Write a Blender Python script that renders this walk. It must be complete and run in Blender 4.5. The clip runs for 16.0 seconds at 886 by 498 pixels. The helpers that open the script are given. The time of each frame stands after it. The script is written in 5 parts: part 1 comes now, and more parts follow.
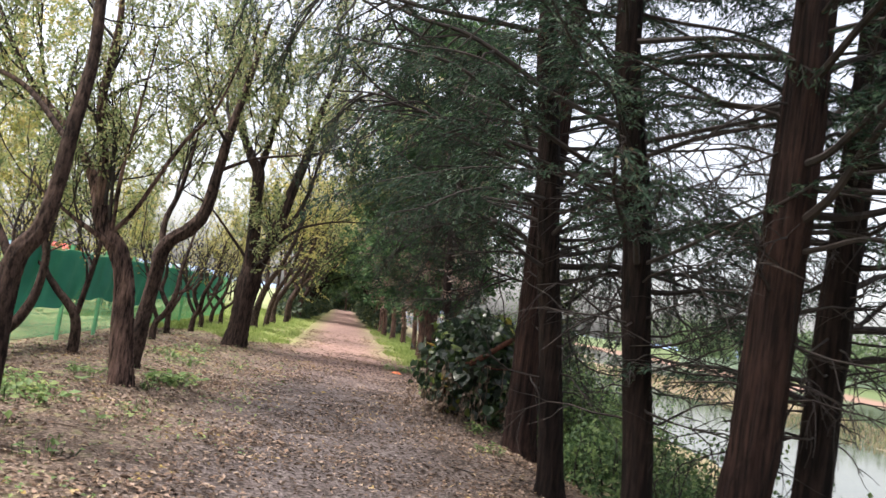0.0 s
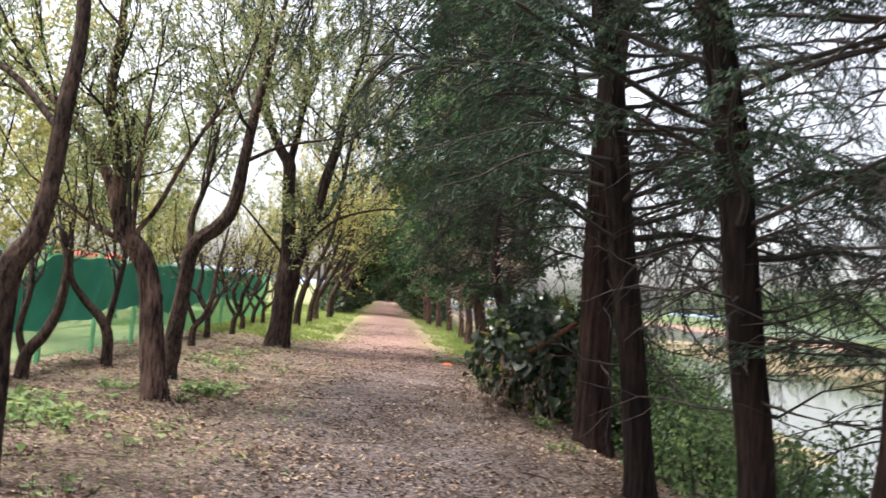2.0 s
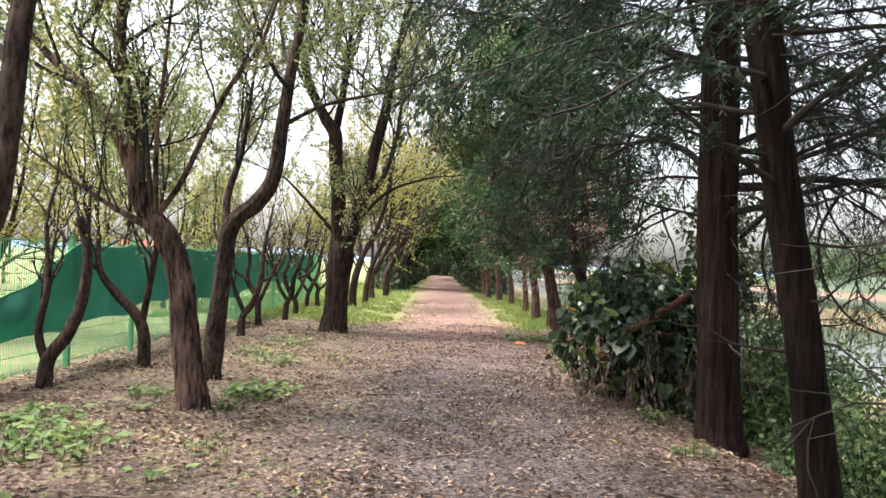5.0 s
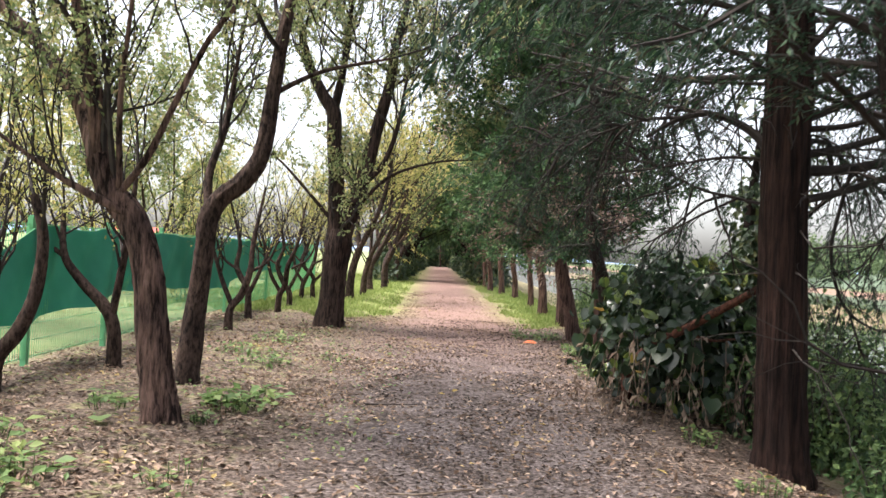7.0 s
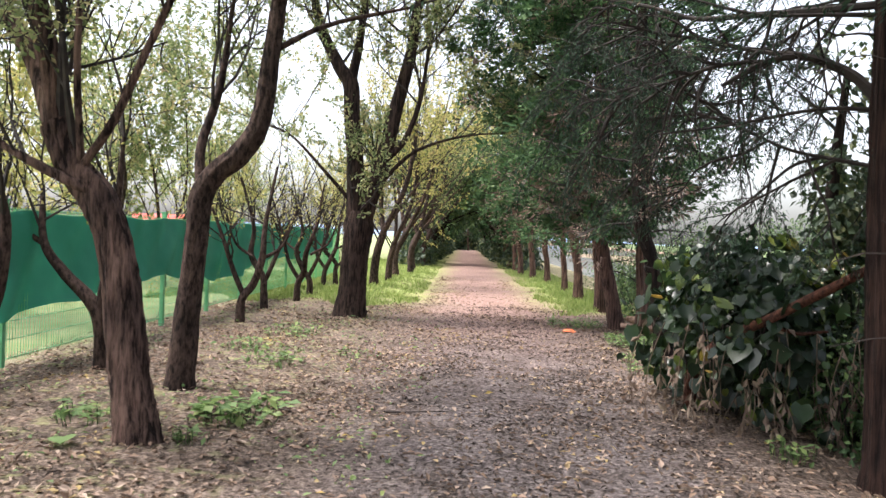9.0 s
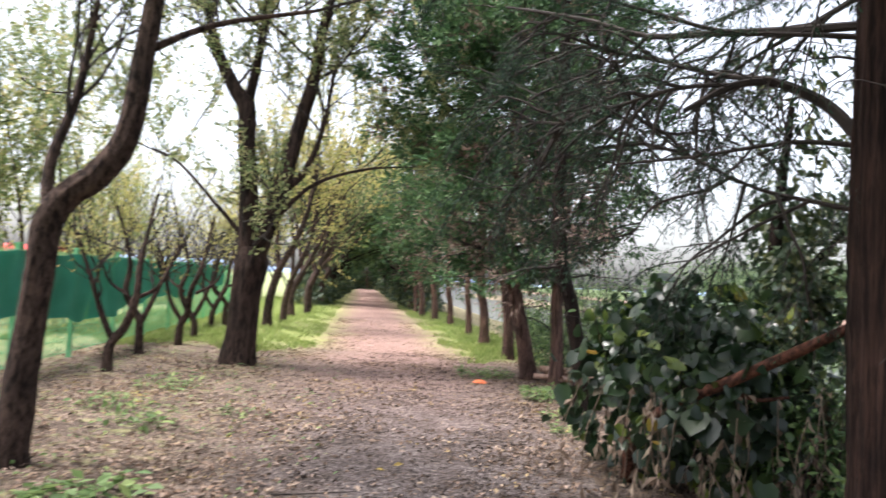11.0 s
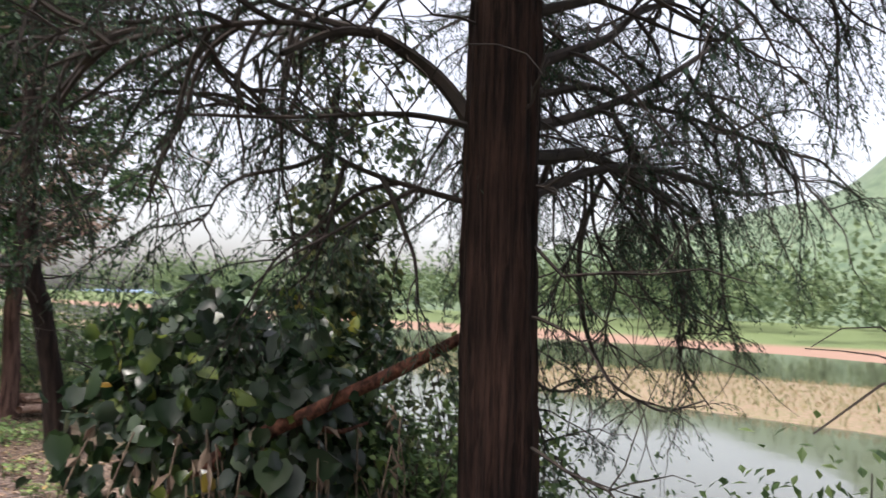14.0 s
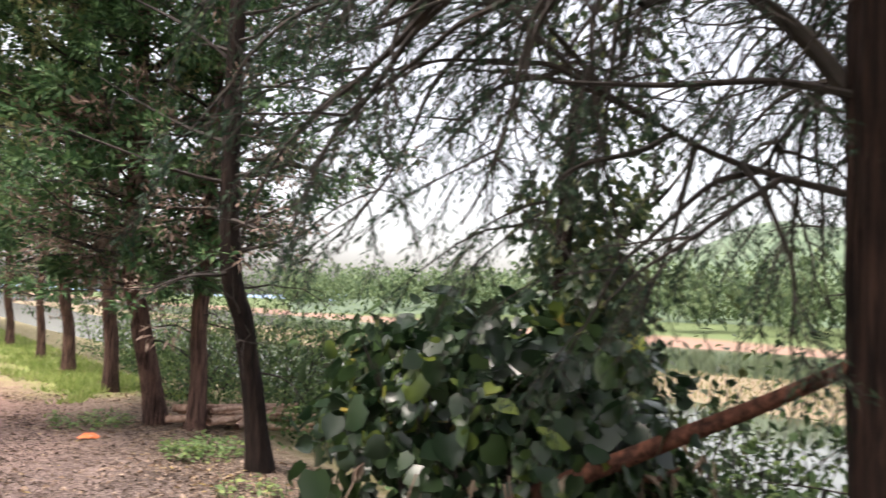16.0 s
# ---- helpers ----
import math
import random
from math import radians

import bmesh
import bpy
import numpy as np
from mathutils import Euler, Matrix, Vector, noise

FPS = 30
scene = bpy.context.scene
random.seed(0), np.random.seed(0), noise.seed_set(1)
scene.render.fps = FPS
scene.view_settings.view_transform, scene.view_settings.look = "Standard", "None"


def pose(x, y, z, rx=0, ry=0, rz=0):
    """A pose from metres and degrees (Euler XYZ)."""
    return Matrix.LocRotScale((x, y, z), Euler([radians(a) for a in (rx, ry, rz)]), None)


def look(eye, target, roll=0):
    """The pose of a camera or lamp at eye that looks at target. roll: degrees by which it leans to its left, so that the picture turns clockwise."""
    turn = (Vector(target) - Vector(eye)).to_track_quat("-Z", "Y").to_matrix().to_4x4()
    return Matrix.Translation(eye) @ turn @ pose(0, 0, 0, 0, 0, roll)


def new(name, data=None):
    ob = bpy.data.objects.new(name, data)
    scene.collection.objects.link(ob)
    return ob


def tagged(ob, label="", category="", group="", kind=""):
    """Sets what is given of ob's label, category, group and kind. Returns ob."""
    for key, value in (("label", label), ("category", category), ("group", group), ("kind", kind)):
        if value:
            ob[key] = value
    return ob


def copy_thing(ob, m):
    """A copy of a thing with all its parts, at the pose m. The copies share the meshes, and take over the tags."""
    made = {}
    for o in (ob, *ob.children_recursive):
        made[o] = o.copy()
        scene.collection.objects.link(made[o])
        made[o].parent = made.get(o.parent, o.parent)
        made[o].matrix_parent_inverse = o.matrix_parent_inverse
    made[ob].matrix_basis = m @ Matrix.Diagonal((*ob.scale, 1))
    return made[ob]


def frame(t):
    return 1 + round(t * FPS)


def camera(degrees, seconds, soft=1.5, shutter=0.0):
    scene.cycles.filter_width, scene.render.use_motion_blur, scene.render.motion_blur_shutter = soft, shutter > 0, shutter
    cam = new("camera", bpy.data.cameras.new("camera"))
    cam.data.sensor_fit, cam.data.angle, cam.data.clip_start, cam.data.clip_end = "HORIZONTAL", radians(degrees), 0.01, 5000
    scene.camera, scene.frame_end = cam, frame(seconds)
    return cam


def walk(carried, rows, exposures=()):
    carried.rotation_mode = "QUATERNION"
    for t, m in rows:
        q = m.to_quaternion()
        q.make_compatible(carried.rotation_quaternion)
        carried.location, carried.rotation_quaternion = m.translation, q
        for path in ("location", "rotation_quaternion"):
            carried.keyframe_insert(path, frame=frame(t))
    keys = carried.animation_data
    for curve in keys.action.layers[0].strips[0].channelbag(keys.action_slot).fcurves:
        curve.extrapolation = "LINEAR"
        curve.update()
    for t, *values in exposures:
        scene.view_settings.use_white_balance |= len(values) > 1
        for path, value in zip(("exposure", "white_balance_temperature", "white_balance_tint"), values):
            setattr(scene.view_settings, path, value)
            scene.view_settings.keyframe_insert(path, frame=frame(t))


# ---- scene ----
cam = camera(58.7, 16.0, shutter=0.5)
METRES, EYE, TILT, LEAN, TURN = 8.8, 1.5, 0.0, 0.0, -6.4
ROWS = [
    (0.0, 0.0, 0.0, 0.0, -0.72, 4.68, -8.81),
    (0.5, 0.0004, 0.0292, 0.0007, 0.73, 4.6, -8.11),
    (1.0, -0.0041, 0.0529, -0.0001, 1.4, 3.77, -8.97),
    (1.5, -0.0128, 0.0824, 0.0003, 0.64, 3.91, -8.08),
    (2.0, -0.0167, 0.1082, 0.0007, 2.32, 3.27, -5.04),
    (2.5, -0.0203, 0.1405, 0.0027, 4.82, 2.7, -2.59),
    (3.0, -0.029, 0.1694, 0.0021, 6.05, 1.95, -2.93),
    (3.5, -0.0414, 0.1997, 0.0027, 6.07, 1.45, -2.68),
    (4.0, -0.0481, 0.2282, 0.002, 6.44, 0.94, -1.81),
    (6.5, -0.081, 0.3817, 0.0009, 5.53, 1.2, -2.86),
    (7.0, -0.0899, 0.4152, 0.0005, 5.9, 0.39, -3.07),
    (7.5, -0.0971, 0.4455, -0.0033, 6.38, -0.52, -2.26),
    (8.0, -0.0984, 0.4817, -0.0029, 8.03, -1.18, -2.06),
    (10.5, -0.1204, 0.6347, 0.0006, 6.09, 1.08, -3.38),
    (11.0, -0.129, 0.6654, 0.0019, 0.52, 2.29, -3.28),
    (11.5, -0.1316, 0.6965, 0.0027, -3.9, 3.07, -3.21),
    (12.0, -0.1326, 0.7244, 0.002, -10.47, 4.11, -4.33),
    (12.5, -0.1389, 0.7597, 0.0041, -19.5, 5.16, -4.11),
    (13.0, -0.1418, 0.7863, 0.004, -27.4, 4.76, -3.31),
    (13.5, -0.1406, 0.8176, 0.006, -33.03, 4.59, -2.48),
    (14.0, -0.1466, 0.8457, 0.0061, -38.29, 3.96, -2.15),
    (14.5, -0.1572, 0.8759, 0.0067, -42.69, 2.92, -2.78),
    (15.0, -0.1652, 0.9116, 0.005, -39.9, 2.98, -2.53),
    (15.5, -0.1738, 0.945, 0.0078, -34.3, 4.15, -2.91),
    (16.0, -0.1854, 0.9759, 0.0082, -29.92, 4.05, -2.38),
]
walk(cam, [(t, pose(0, 0, EYE, TILT, LEAN, TURN) @ pose(METRES * x, METRES * y, METRES * z, 90 + pitch, roll, yaw)) for t, x, y, z, yaw, pitch, roll in ROWS],
     [(0.0, 1.55, 6550, 13), (3.5, 1.75, 6550, 13), (8.0, 1.75, 6450, 12), (10.5, 1.9, 6300, 12), (11.5, 1.75, 6400, 14), (13.0, 1.75, 6550, 15), (14.5, 1.4, 6600, 15), (16.0, 1.8, 6850, 15)])

# ---------------------------------------------------------------- world, sun
SUN_EL, SUN_AZ = 64.0, -95.0
world = bpy.data.worlds.new("world")
scene.world = world
world.use_nodes = True
wn = world.node_tree.nodes
sky = wn.new("ShaderNodeTexSky")
sky.sky_type = "NISHITA"
sky.sun_disc = False
sky.sun_elevation = radians(SUN_EL)
sky.sun_rotation = radians(SUN_AZ)
sky.air_density, sky.dust_density, sky.ozone_density = 1.0, 4.0, 1.0
pale = wn.new("ShaderNodeHueSaturation")
pale.inputs["Saturation"].default_value = 0.38
world.node_tree.links.new(sky.outputs[0], pale.inputs["Color"])
world.node_tree.links.new(pale.outputs[0], wn["Background"].inputs[0])
wn["Background"].inputs[1].default_value = 0.14
sun = new("sun", bpy.data.lights.new("sun", "SUN"))
sun.data.energy, sun.data.angle, sun.data.color = 1.9, radians(14), (1.0, 0.95, 0.88)
az, el = radians(SUN_AZ), radians(SUN_EL)
sun.matrix_world = look((math.sin(az) * math.cos(el) * 50, math.cos(az) * math.cos(el) * 50, math.sin(el) * 50), (0, 0, 0))


# ---------------------------------------------------------------- materials
def material(name):
    m = bpy.data.materials.new(name)
    m.use_nodes = True
    return m, m.node_tree.nodes, m.node_tree.links, m.node_tree.nodes["Principled BSDF"]


def ramp(nodes, stops):
    r = nodes.new("ShaderNodeValToRGB")
    while len(r.color_ramp.elements) < len(stops):
        r.color_ramp.elements.new(0.5)
    for e, (p, c) in zip(r.color_ramp.elements, stops):
        e.position, e.color = p, (*c, 1)
    return r


def leaf_material(name, stops, glow=0.35, rough=0.5, spec=0.3):
    """Thin leaves: colour differs from leaf to leaf, some light passes through."""
    m, n, l, b = material(name)
    geo = n.new("ShaderNodeNewGeometry")
    r = ramp(n, stops)
    tex = n.new("ShaderNodeTexNoise")
    tex.inputs["Scale"].default_value = 1.3
    add = n.new("ShaderNodeMath")
    add.operation = "MULTIPLY_ADD"
    l.new(geo.outputs["Position"], tex.inputs["Vector"])
    l.new(tex.outputs["Fac"], add.inputs[0])
    add.inputs[1].default_value = 0.7
    sub = n.new("ShaderNodeMath")
    sub.operation = "MULTIPLY_ADD"
    l.new(geo.outputs["Random Per Island"], sub.inputs[0])
    sub.inputs[1].default_value, sub.inputs[2].default_value = 0.75, -0.22
    l.new(sub.outputs[0], add.inputs[2])
    l.new(add.outputs[0], r.inputs[0])
    b.inputs["Roughness"].default_value = rough
    b.inputs["Specular IOR Level"].default_value = spec
    l.new(r.outputs[0], b.inputs["Base Color"])
    tr = n.new("ShaderNodeBsdfTranslucent")
    l.new(r.outputs[0], tr.inputs[0])
    mix = n.new("ShaderNodeMixShader")
    mix.inputs[0].default_value = glow
    l.new(b.outputs[0], mix.inputs[1])
    l.new(tr.outputs[0], mix.inputs[2])
    l.new(mix.outputs[0], n["Material Output"].inputs[0])
    return m


def bark_material(name, dark, light, scale=14.0, stretch=0.12, bump=0.6):
    """Fissured bark, stretched along the trunk."""
    m, n, l, b = material(name)
    geo = n.new("ShaderNodeNewGeometry")
    mp = n.new("ShaderNodeMapping")
    mp.inputs["Scale"].default_value = (1, 1, stretch)
    l.new(geo.outputs["Position"], mp.inputs["Vector"])
    t1 = n.new("ShaderNodeTexNoise")
    t1.inputs["Scale"].default_value, t1.inputs["Detail"].default_value, t1.inputs["Roughness"].default_value = scale * 3, 8, 0.65
    t2 = n.new("ShaderNodeTexNoise")
    t2.inputs["Scale"].default_value, t2.inputs["Detail"].default_value = 2.2, 4
    l.new(mp.outputs[0], t1.inputs["Vector"])
    l.new(geo.outputs["Position"], t2.inputs["Vector"])
    mid = tuple((p + q) / 2 for p, q in zip(dark, light))
    r = ramp(n, [(0.40, dark), (0.50, mid), (0.61, light)])
    l.new(t1.outputs["Fac"], r.inputs[0])
    r2 = ramp(n, [(0.35, (0.62, 0.6, 0.6)), (0.65, (1.25, 1.2, 1.15))])
    l.new(t2.outputs["Fac"], r2.inputs[0])
    mul = n.new("ShaderNodeMix")
    mul.data_type, mul.blend_type = "RGBA", "MULTIPLY"
    mul.inputs[0].default_value = 1.0
    l.new(r.outputs[0], mul.inputs[6])
    l.new(r2.outputs[0], mul.inputs[7])
    l.new(mul.outputs[2], b.inputs["Base Color"])
    b.inputs["Roughness"].default_value = 0.9
    b.inputs["Specular IOR Level"].default_value = 0.15
    bp = n.new("ShaderNodeBump")
    bp.inputs["Strength"].default_value, bp.inputs["Distance"].default_value = bump, 0.03
    l.new(t1.outputs["Fac"], bp.inputs["Height"])
    l.new(bp.outputs[0], b.inputs["Normal"])
    return m


def plain_material(name, c1, c2, scale, rough=0.7, bump=0.1, metal=0.0):
    m, n, l, b = material(name)
    geo = n.new("ShaderNodeNewGeometry")
    t = n.new("ShaderNodeTexNoise")
    t.inputs["Scale"].default_value, t.inputs["Detail"].default_value = scale, 6
    l.new(geo.outputs["Position"], t.inputs["Vector"])
    r = ramp(n, [(0.3, c1), (0.7, c2)])
    l.new(t.outputs["Fac"], r.inputs[0])
    l.new(r.outputs[0], b.inputs["Base Color"])
    b.inputs["Roughness"].default_value, b.inputs["Metallic"].default_value = rough, metal
    bp = n.new("ShaderNodeBump")
    bp.inputs["Strength"].default_value, bp.inputs["Distance"].default_value = bump, 0.02
    l.new(t.outputs["Fac"], bp.inputs["Height"])
    l.new(bp.outputs[0], b.inputs["Normal"])
    return m


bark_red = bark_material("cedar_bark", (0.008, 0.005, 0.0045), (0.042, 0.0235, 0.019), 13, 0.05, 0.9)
# cedar bark again, paler and pinker, with the light on these trunks painted in
bark_pink_lit = bark_material("pinkish_cedar_bark_lit", (0.03, 0.018, 0.015), (0.17, 0.105, 0.088), 13, 0.05, 0.9)
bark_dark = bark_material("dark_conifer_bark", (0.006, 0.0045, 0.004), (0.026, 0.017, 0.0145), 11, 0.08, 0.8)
bark_brown = bark_material("willow_bark", (0.016, 0.010, 0.009), (0.19, 0.125, 0.105), 7, 0.12, 1.6)
bark_smooth = bark_material("smooth_bark", (0.016, 0.011, 0.010), (0.09, 0.062, 0.052), 9, 0.4, 0.5)
bark_brown_dark = bark_material("dark_fissured_bark", (0.010, 0.007, 0.006), (0.06, 0.04, 0.034), 9, 0.15, 1.2)
bark_grey = bark_material("grey_bark", (0.10, 0.075, 0.06), (0.30, 0.23, 0.19), 9, 0.3, 0.5)
bark_log = bark_material("peeled_log", (0.25, 0.15, 0.11), (0.55, 0.40, 0.32), 9, 0.5, 0.4)
bark_broken = bark_material("broken_limb_bark", (0.026, 0.012, 0.009), (0.125, 0.055, 0.038), 10, 0.6, 0.8)
twig_mat = plain_material("twig", (0.012, 0.009, 0.008), (0.042, 0.031, 0.026), 12, 0.9)
dry_mat = plain_material("dry_stem", (0.09, 0.062, 0.045), (0.22, 0.165, 0.12), 12, 0.9)
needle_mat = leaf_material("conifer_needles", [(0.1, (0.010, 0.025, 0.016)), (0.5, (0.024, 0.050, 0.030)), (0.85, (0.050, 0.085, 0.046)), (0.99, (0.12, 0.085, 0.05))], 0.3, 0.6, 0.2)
# lighter copy of the needles: light on the farther crowns put into the colour
needle_lit = leaf_material("conifer_needles_lit", [(0.05, (0.016, 0.044, 0.018)), (0.45, (0.046, 0.098, 0.038)), (0.85, (0.105, 0.175, 0.072)), (0.99, (0.18, 0.23, 0.105))], 0.3, 0.6, 0.2)
needle_dead = leaf_material("dead_conifer_sprays", [(0.1, (0.09, 0.058, 0.047)), (0.5, (0.21, 0.15, 0.12)), (0.95, (0.34, 0.26, 0.22))], 0.3, 0.8, 0.1)
leaf_green = leaf_material("light_leaves", [(0.1, (0.11, 0.16, 0.065)), (0.45, (0.22, 0.27, 0.115)), (0.75, (0.36, 0.36, 0.17)), (0.97, (0.46, 0.36, 0.19))], 0.55, 0.5)
leaf_yellow = leaf_material("yellow_leaves", [(0.1, (0.24, 0.26, 0.08)), (0.5, (0.42, 0.40, 0.13)), (0.9, (0.52, 0.41, 0.18))], 0.55, 0.5)
leaf_bush = leaf_material("broad_leaves", [(0.1, (0.009, 0.022, 0.010)), (0.55, (0.016, 0.034, 0.015)), (0.80, (0.045, 0.08, 0.026)), (0.90, (0.19, 0.24, 0.04)), (0.99, (0.30, 0.17, 0.03))], 0.35, 0.3, 0.6)
leaf_vine = leaf_material("ivy_leaves", [(0.1, (0.020, 0.040, 0.019)), (0.6, (0.048, 0.08, 0.033)), (0.95, (0.14, 0.15, 0.05))], 0.35, 0.45, 0.5)
leaf_under = leaf_material("undergrowth_leaves", [(0.1, (0.03, 0.065, 0.024)), (0.5, (0.07, 0.125, 0.045)), (0.9, (0.17, 0.24, 0.08))], 0.35, 0.5)
leaf_bright = leaf_material("bright_weeds", [(0.1, (0.10, 0.17, 0.06)), (0.6, (0.18, 0.27, 0.10)), (0.95, (0.31, 0.37, 0.13))], 0.4, 0.5)
leaf_dead = leaf_material("fallen_leaf", [(0.1, (0.04, 0.028, 0.02)), (0.35, (0.12, 0.08, 0.055)), (0.6, (0.26, 0.175, 0.125)), (0.8, (0.38, 0.29, 0.23)), (0.95, (0.38, 0.28, 0.09))], 0.12, 0.75)
debris_mat = leaf_material("dark_path_debris", [(0.1, (0.018, 0.013, 0.011)), (0.55, (0.05, 0.036, 0.029)), (0.85, (0.13, 0.09, 0.07)), (0.97, (0.27, 0.20, 0.16))], 0.05, 0.85)
leaf_dry = leaf_material("withered_leaf", [(0.1, (0.09, 0.06, 0.045)), (0.6, (0.22, 0.16, 0.12)), (0.95, (0.36, 0.29, 0.22))], 0.2, 0.8)
grass_mat = leaf_material("grass_blades", [(0.1, (0.14, 0.20, 0.05)), (0.5, (0.24, 0.32, 0.09)), (0.95, (0.38, 0.41, 0.16))], 0.4, 0.55)
reed_mat = leaf_material("reeds", [(0.1, (0.13, 0.15, 0.065)), (0.5, (0.24, 0.21, 0.11)), (0.95, (0.33, 0.24, 0.17))], 0.3, 0.7)
wood_far = leaf_material("far_tree_leaves", [(0.1, (0.07, 0.11, 0.055)), (0.5, (0.11, 0.16, 0.08)), (0.95, (0.16, 0.21, 0.10))], 0.3, 0.7)
fence_mat = plain_material("green_fence_paint", (0.10, 0.36, 0.17), (0.16, 0.46, 0.23), 5, 0.45)
net_mat, nn, nl, nb = material("green_shade_net")
geo = nn.new("ShaderNodeNewGeometry")
nt = nn.new("ShaderNodeTexNoise")
nt.inputs["Scale"].default_value, nt.inputs["Detail"].default_value = 1.6, 6
wv = nn.new("ShaderNodeTexNoise")
wv.inputs["Scale"].default_value = 160
nl.new(geo.outputs["Position"], nt.inputs["Vector"])
nl.new(geo.outputs["Position"], wv.inputs["Vector"])
nr = ramp(nn, [(0.3, (0.045, 0.26, 0.185)), (0.7, (0.085, 0.36, 0.275))])
nl.new(nt.outputs["Fac"], nr.inputs[0])
nl.new(nr.outputs[0], nb.inputs["Base Color"])
nb.inputs["Roughness"].default_value = 0.65
nbp = nn.new("ShaderNodeBump")
nbp.inputs["Strength"].default_value, nbp.inputs["Distance"].default_value = 0.4, 0.004
nl.new(wv.outputs["Fac"], nbp.inputs["Height"])
nl.new(nbp.outputs[0], nb.inputs["Normal"])
ntr = nn.new("ShaderNodeBsdfTranslucent")
nl.new(nr.outputs[0], ntr.inputs[0])
nmx = nn.new("ShaderNodeMixShader")
nmx.inputs[0].default_value = 0.5
nl.new(nb.outputs[0], nmx.inputs[1])
nl.new(ntr.outputs[0], nmx.inputs[2])
nl.new(nmx.outputs[0], nn["Material Output"].inputs[0])
orange_mat = plain_material("orange_plastic", (0.75, 0.16, 0.05), (0.85, 0.25, 0.10), 9, 0.5)

water_mat, qn, ql, qb = material("river_water")
qb.inputs["Base Color"].default_value = (0.06, 0.065, 0.048, 1)
qb.inputs["Roughness"].default_value, qb.inputs["IOR"].default_value = 0.06, 1.33
qg = qn.new("ShaderNodeNewGeometry")
qt = qn.new("ShaderNodeTexNoise")
qt.inputs["Scale"].default_value, qt.inputs["Detail"].default_value = 1.2, 4
ql.new(qg.outputs["Position"], qt.inputs["Vector"])
qp = qn.new("ShaderNodeBump")
qp.inputs["Strength"].default_value, qp.inputs["Distance"].default_value = 0.12, 0.02
ql.new(qt.outputs["Fac"], qp.inputs["Height"])
ql.new(qp.outputs[0], qb.inputs["Normal"])


def ground_material():
    m, n, l, b = material("earth_and_litter")
    geo = n.new("ShaderNodeNewGeometry")
    sep = n.new("ShaderNodeSeparateXYZ")
    l.new(geo.outputs["Position"], sep.inputs[0])

    def noise_at(scale, detail=5, rough=0.6):
        t = n.new("ShaderNodeTexNoise")
        t.inputs["Scale"].default_value, t.inputs["Detail"].default_value, t.inputs["Roughness"].default_value = scale, detail, rough
        l.new(geo.outputs["Position"], t.inputs["Vector"])
        return t.outputs["Fac"]

    def calc(op, a, c, d=None):
        q = n.new("ShaderNodeMath")
        q.operation = op
        for i, v in enumerate((a, c, d)):
            if v is None:
                continue
            if isinstance(v, (int, float)):
                q.inputs[i].default_value = v
            else:
                l.new(v, q.inputs[i])
        return q.outputs[0]

    def step(v, a, c):
        q = n.new("ShaderNodeMapRange")
        q.interpolation_type = "SMOOTHSTEP"
        q.inputs["From Min"].default_value, q.inputs["From Max"].default_value = a, c
        l.new(v, q.inputs["Value"])
        return q.outputs[0]

    def mixed(f, a, c):
        q = n.new("ShaderNodeMix")
        q.data_type = "RGBA"
        l.new(f, q.inputs[0])
        for i, v in ((6, a), (7, c)):
            if isinstance(v, tuple):
                q.inputs[i].default_value = (*v, 1)
            else:
                l.new(v, q.inputs[i])
        return q.outputs[2]

    big, fine, mid = noise_at(0.9), noise_at(26, 8, 0.75), noise_at(6, 6)
    wob = calc("MULTIPLY_ADD", big, 1.6, -0.8)
    x = calc("ADD", sep.outputs[0], wob)
    y = calc("MULTIPLY_ADD", wob, 3.0, sep.outputs[1])
    litter = ramp(n, [(0.36, (0.028, 0.020, 0.015)), (0.46, (0.11, 0.08, 0.062)), (0.55, (0.22, 0.165, 0.13)), (0.66, (0.40, 0.32, 0.265))])
    l.new(fine, litter.inputs[0])
    dirt = ramp(n, [(0.38, (0.028, 0.022, 0.021)), (0.47, (0.10, 0.082, 0.078)), (0.56, (0.185, 0.156, 0.15)), (0.68, (0.33, 0.285, 0.275))])
    l.new(fine, dirt.inputs[0])
    red = ramp(n, [(0.36, (0.13, 0.078, 0.064)), (0.5, (0.28, 0.178, 0.15)), (0.66, (0.42, 0.30, 0.26))])
    l.new(fine, red.inputs[0])
    green = ramp(n, [(0.30, (0.15, 0.17, 0.055)), (0.5, (0.23, 0.27, 0.085)), (0.7, (0.33, 0.34, 0.15))])
    l.new(mid, green.inputs[0])
    worn = noise_at(1.7, 7, 0.7)
    humus = ramp(n, [(0.40, (0.016, 0.012, 0.010)), (0.53, (0.06, 0.045, 0.038)), (0.66, (0.20, 0.15, 0.125))])
    l.new(fine, humus.inputs[0])
    soil = mixed(step(y, 11.0, 24.0), dirt.outputs[0], red.outputs[0])
    off = calc("ABSOLUTE", calc("ADD", x, -0.15), 0)
    on_path = step(calc("MULTIPLY_ADD", mid, 0.9, calc("ADD", off, -0.45)), 2.2, 0.5)
    verge = mixed(step(y, 20.5, 23.0), litter.outputs[0], green.outputs[0])
    land = mixed(on_path, verge, soil)
    near_part = step(calc("MULTIPLY", sep.outputs[1], -1), -21.0, -13.0)
    land = mixed(calc("MULTIPLY", calc("MULTIPLY", step(worn, 0.44, 0.60), near_part), 0.6), land, humus.outputs[0])
    tuft = calc("MULTIPLY", step(mid, 0.52, 0.66), step(calc("MULTIPLY", sep.outputs[0], -1), 1.2, 2.4))
    land = mixed(calc("MULTIPLY", tuft, 0.45), land, green.outputs[0])
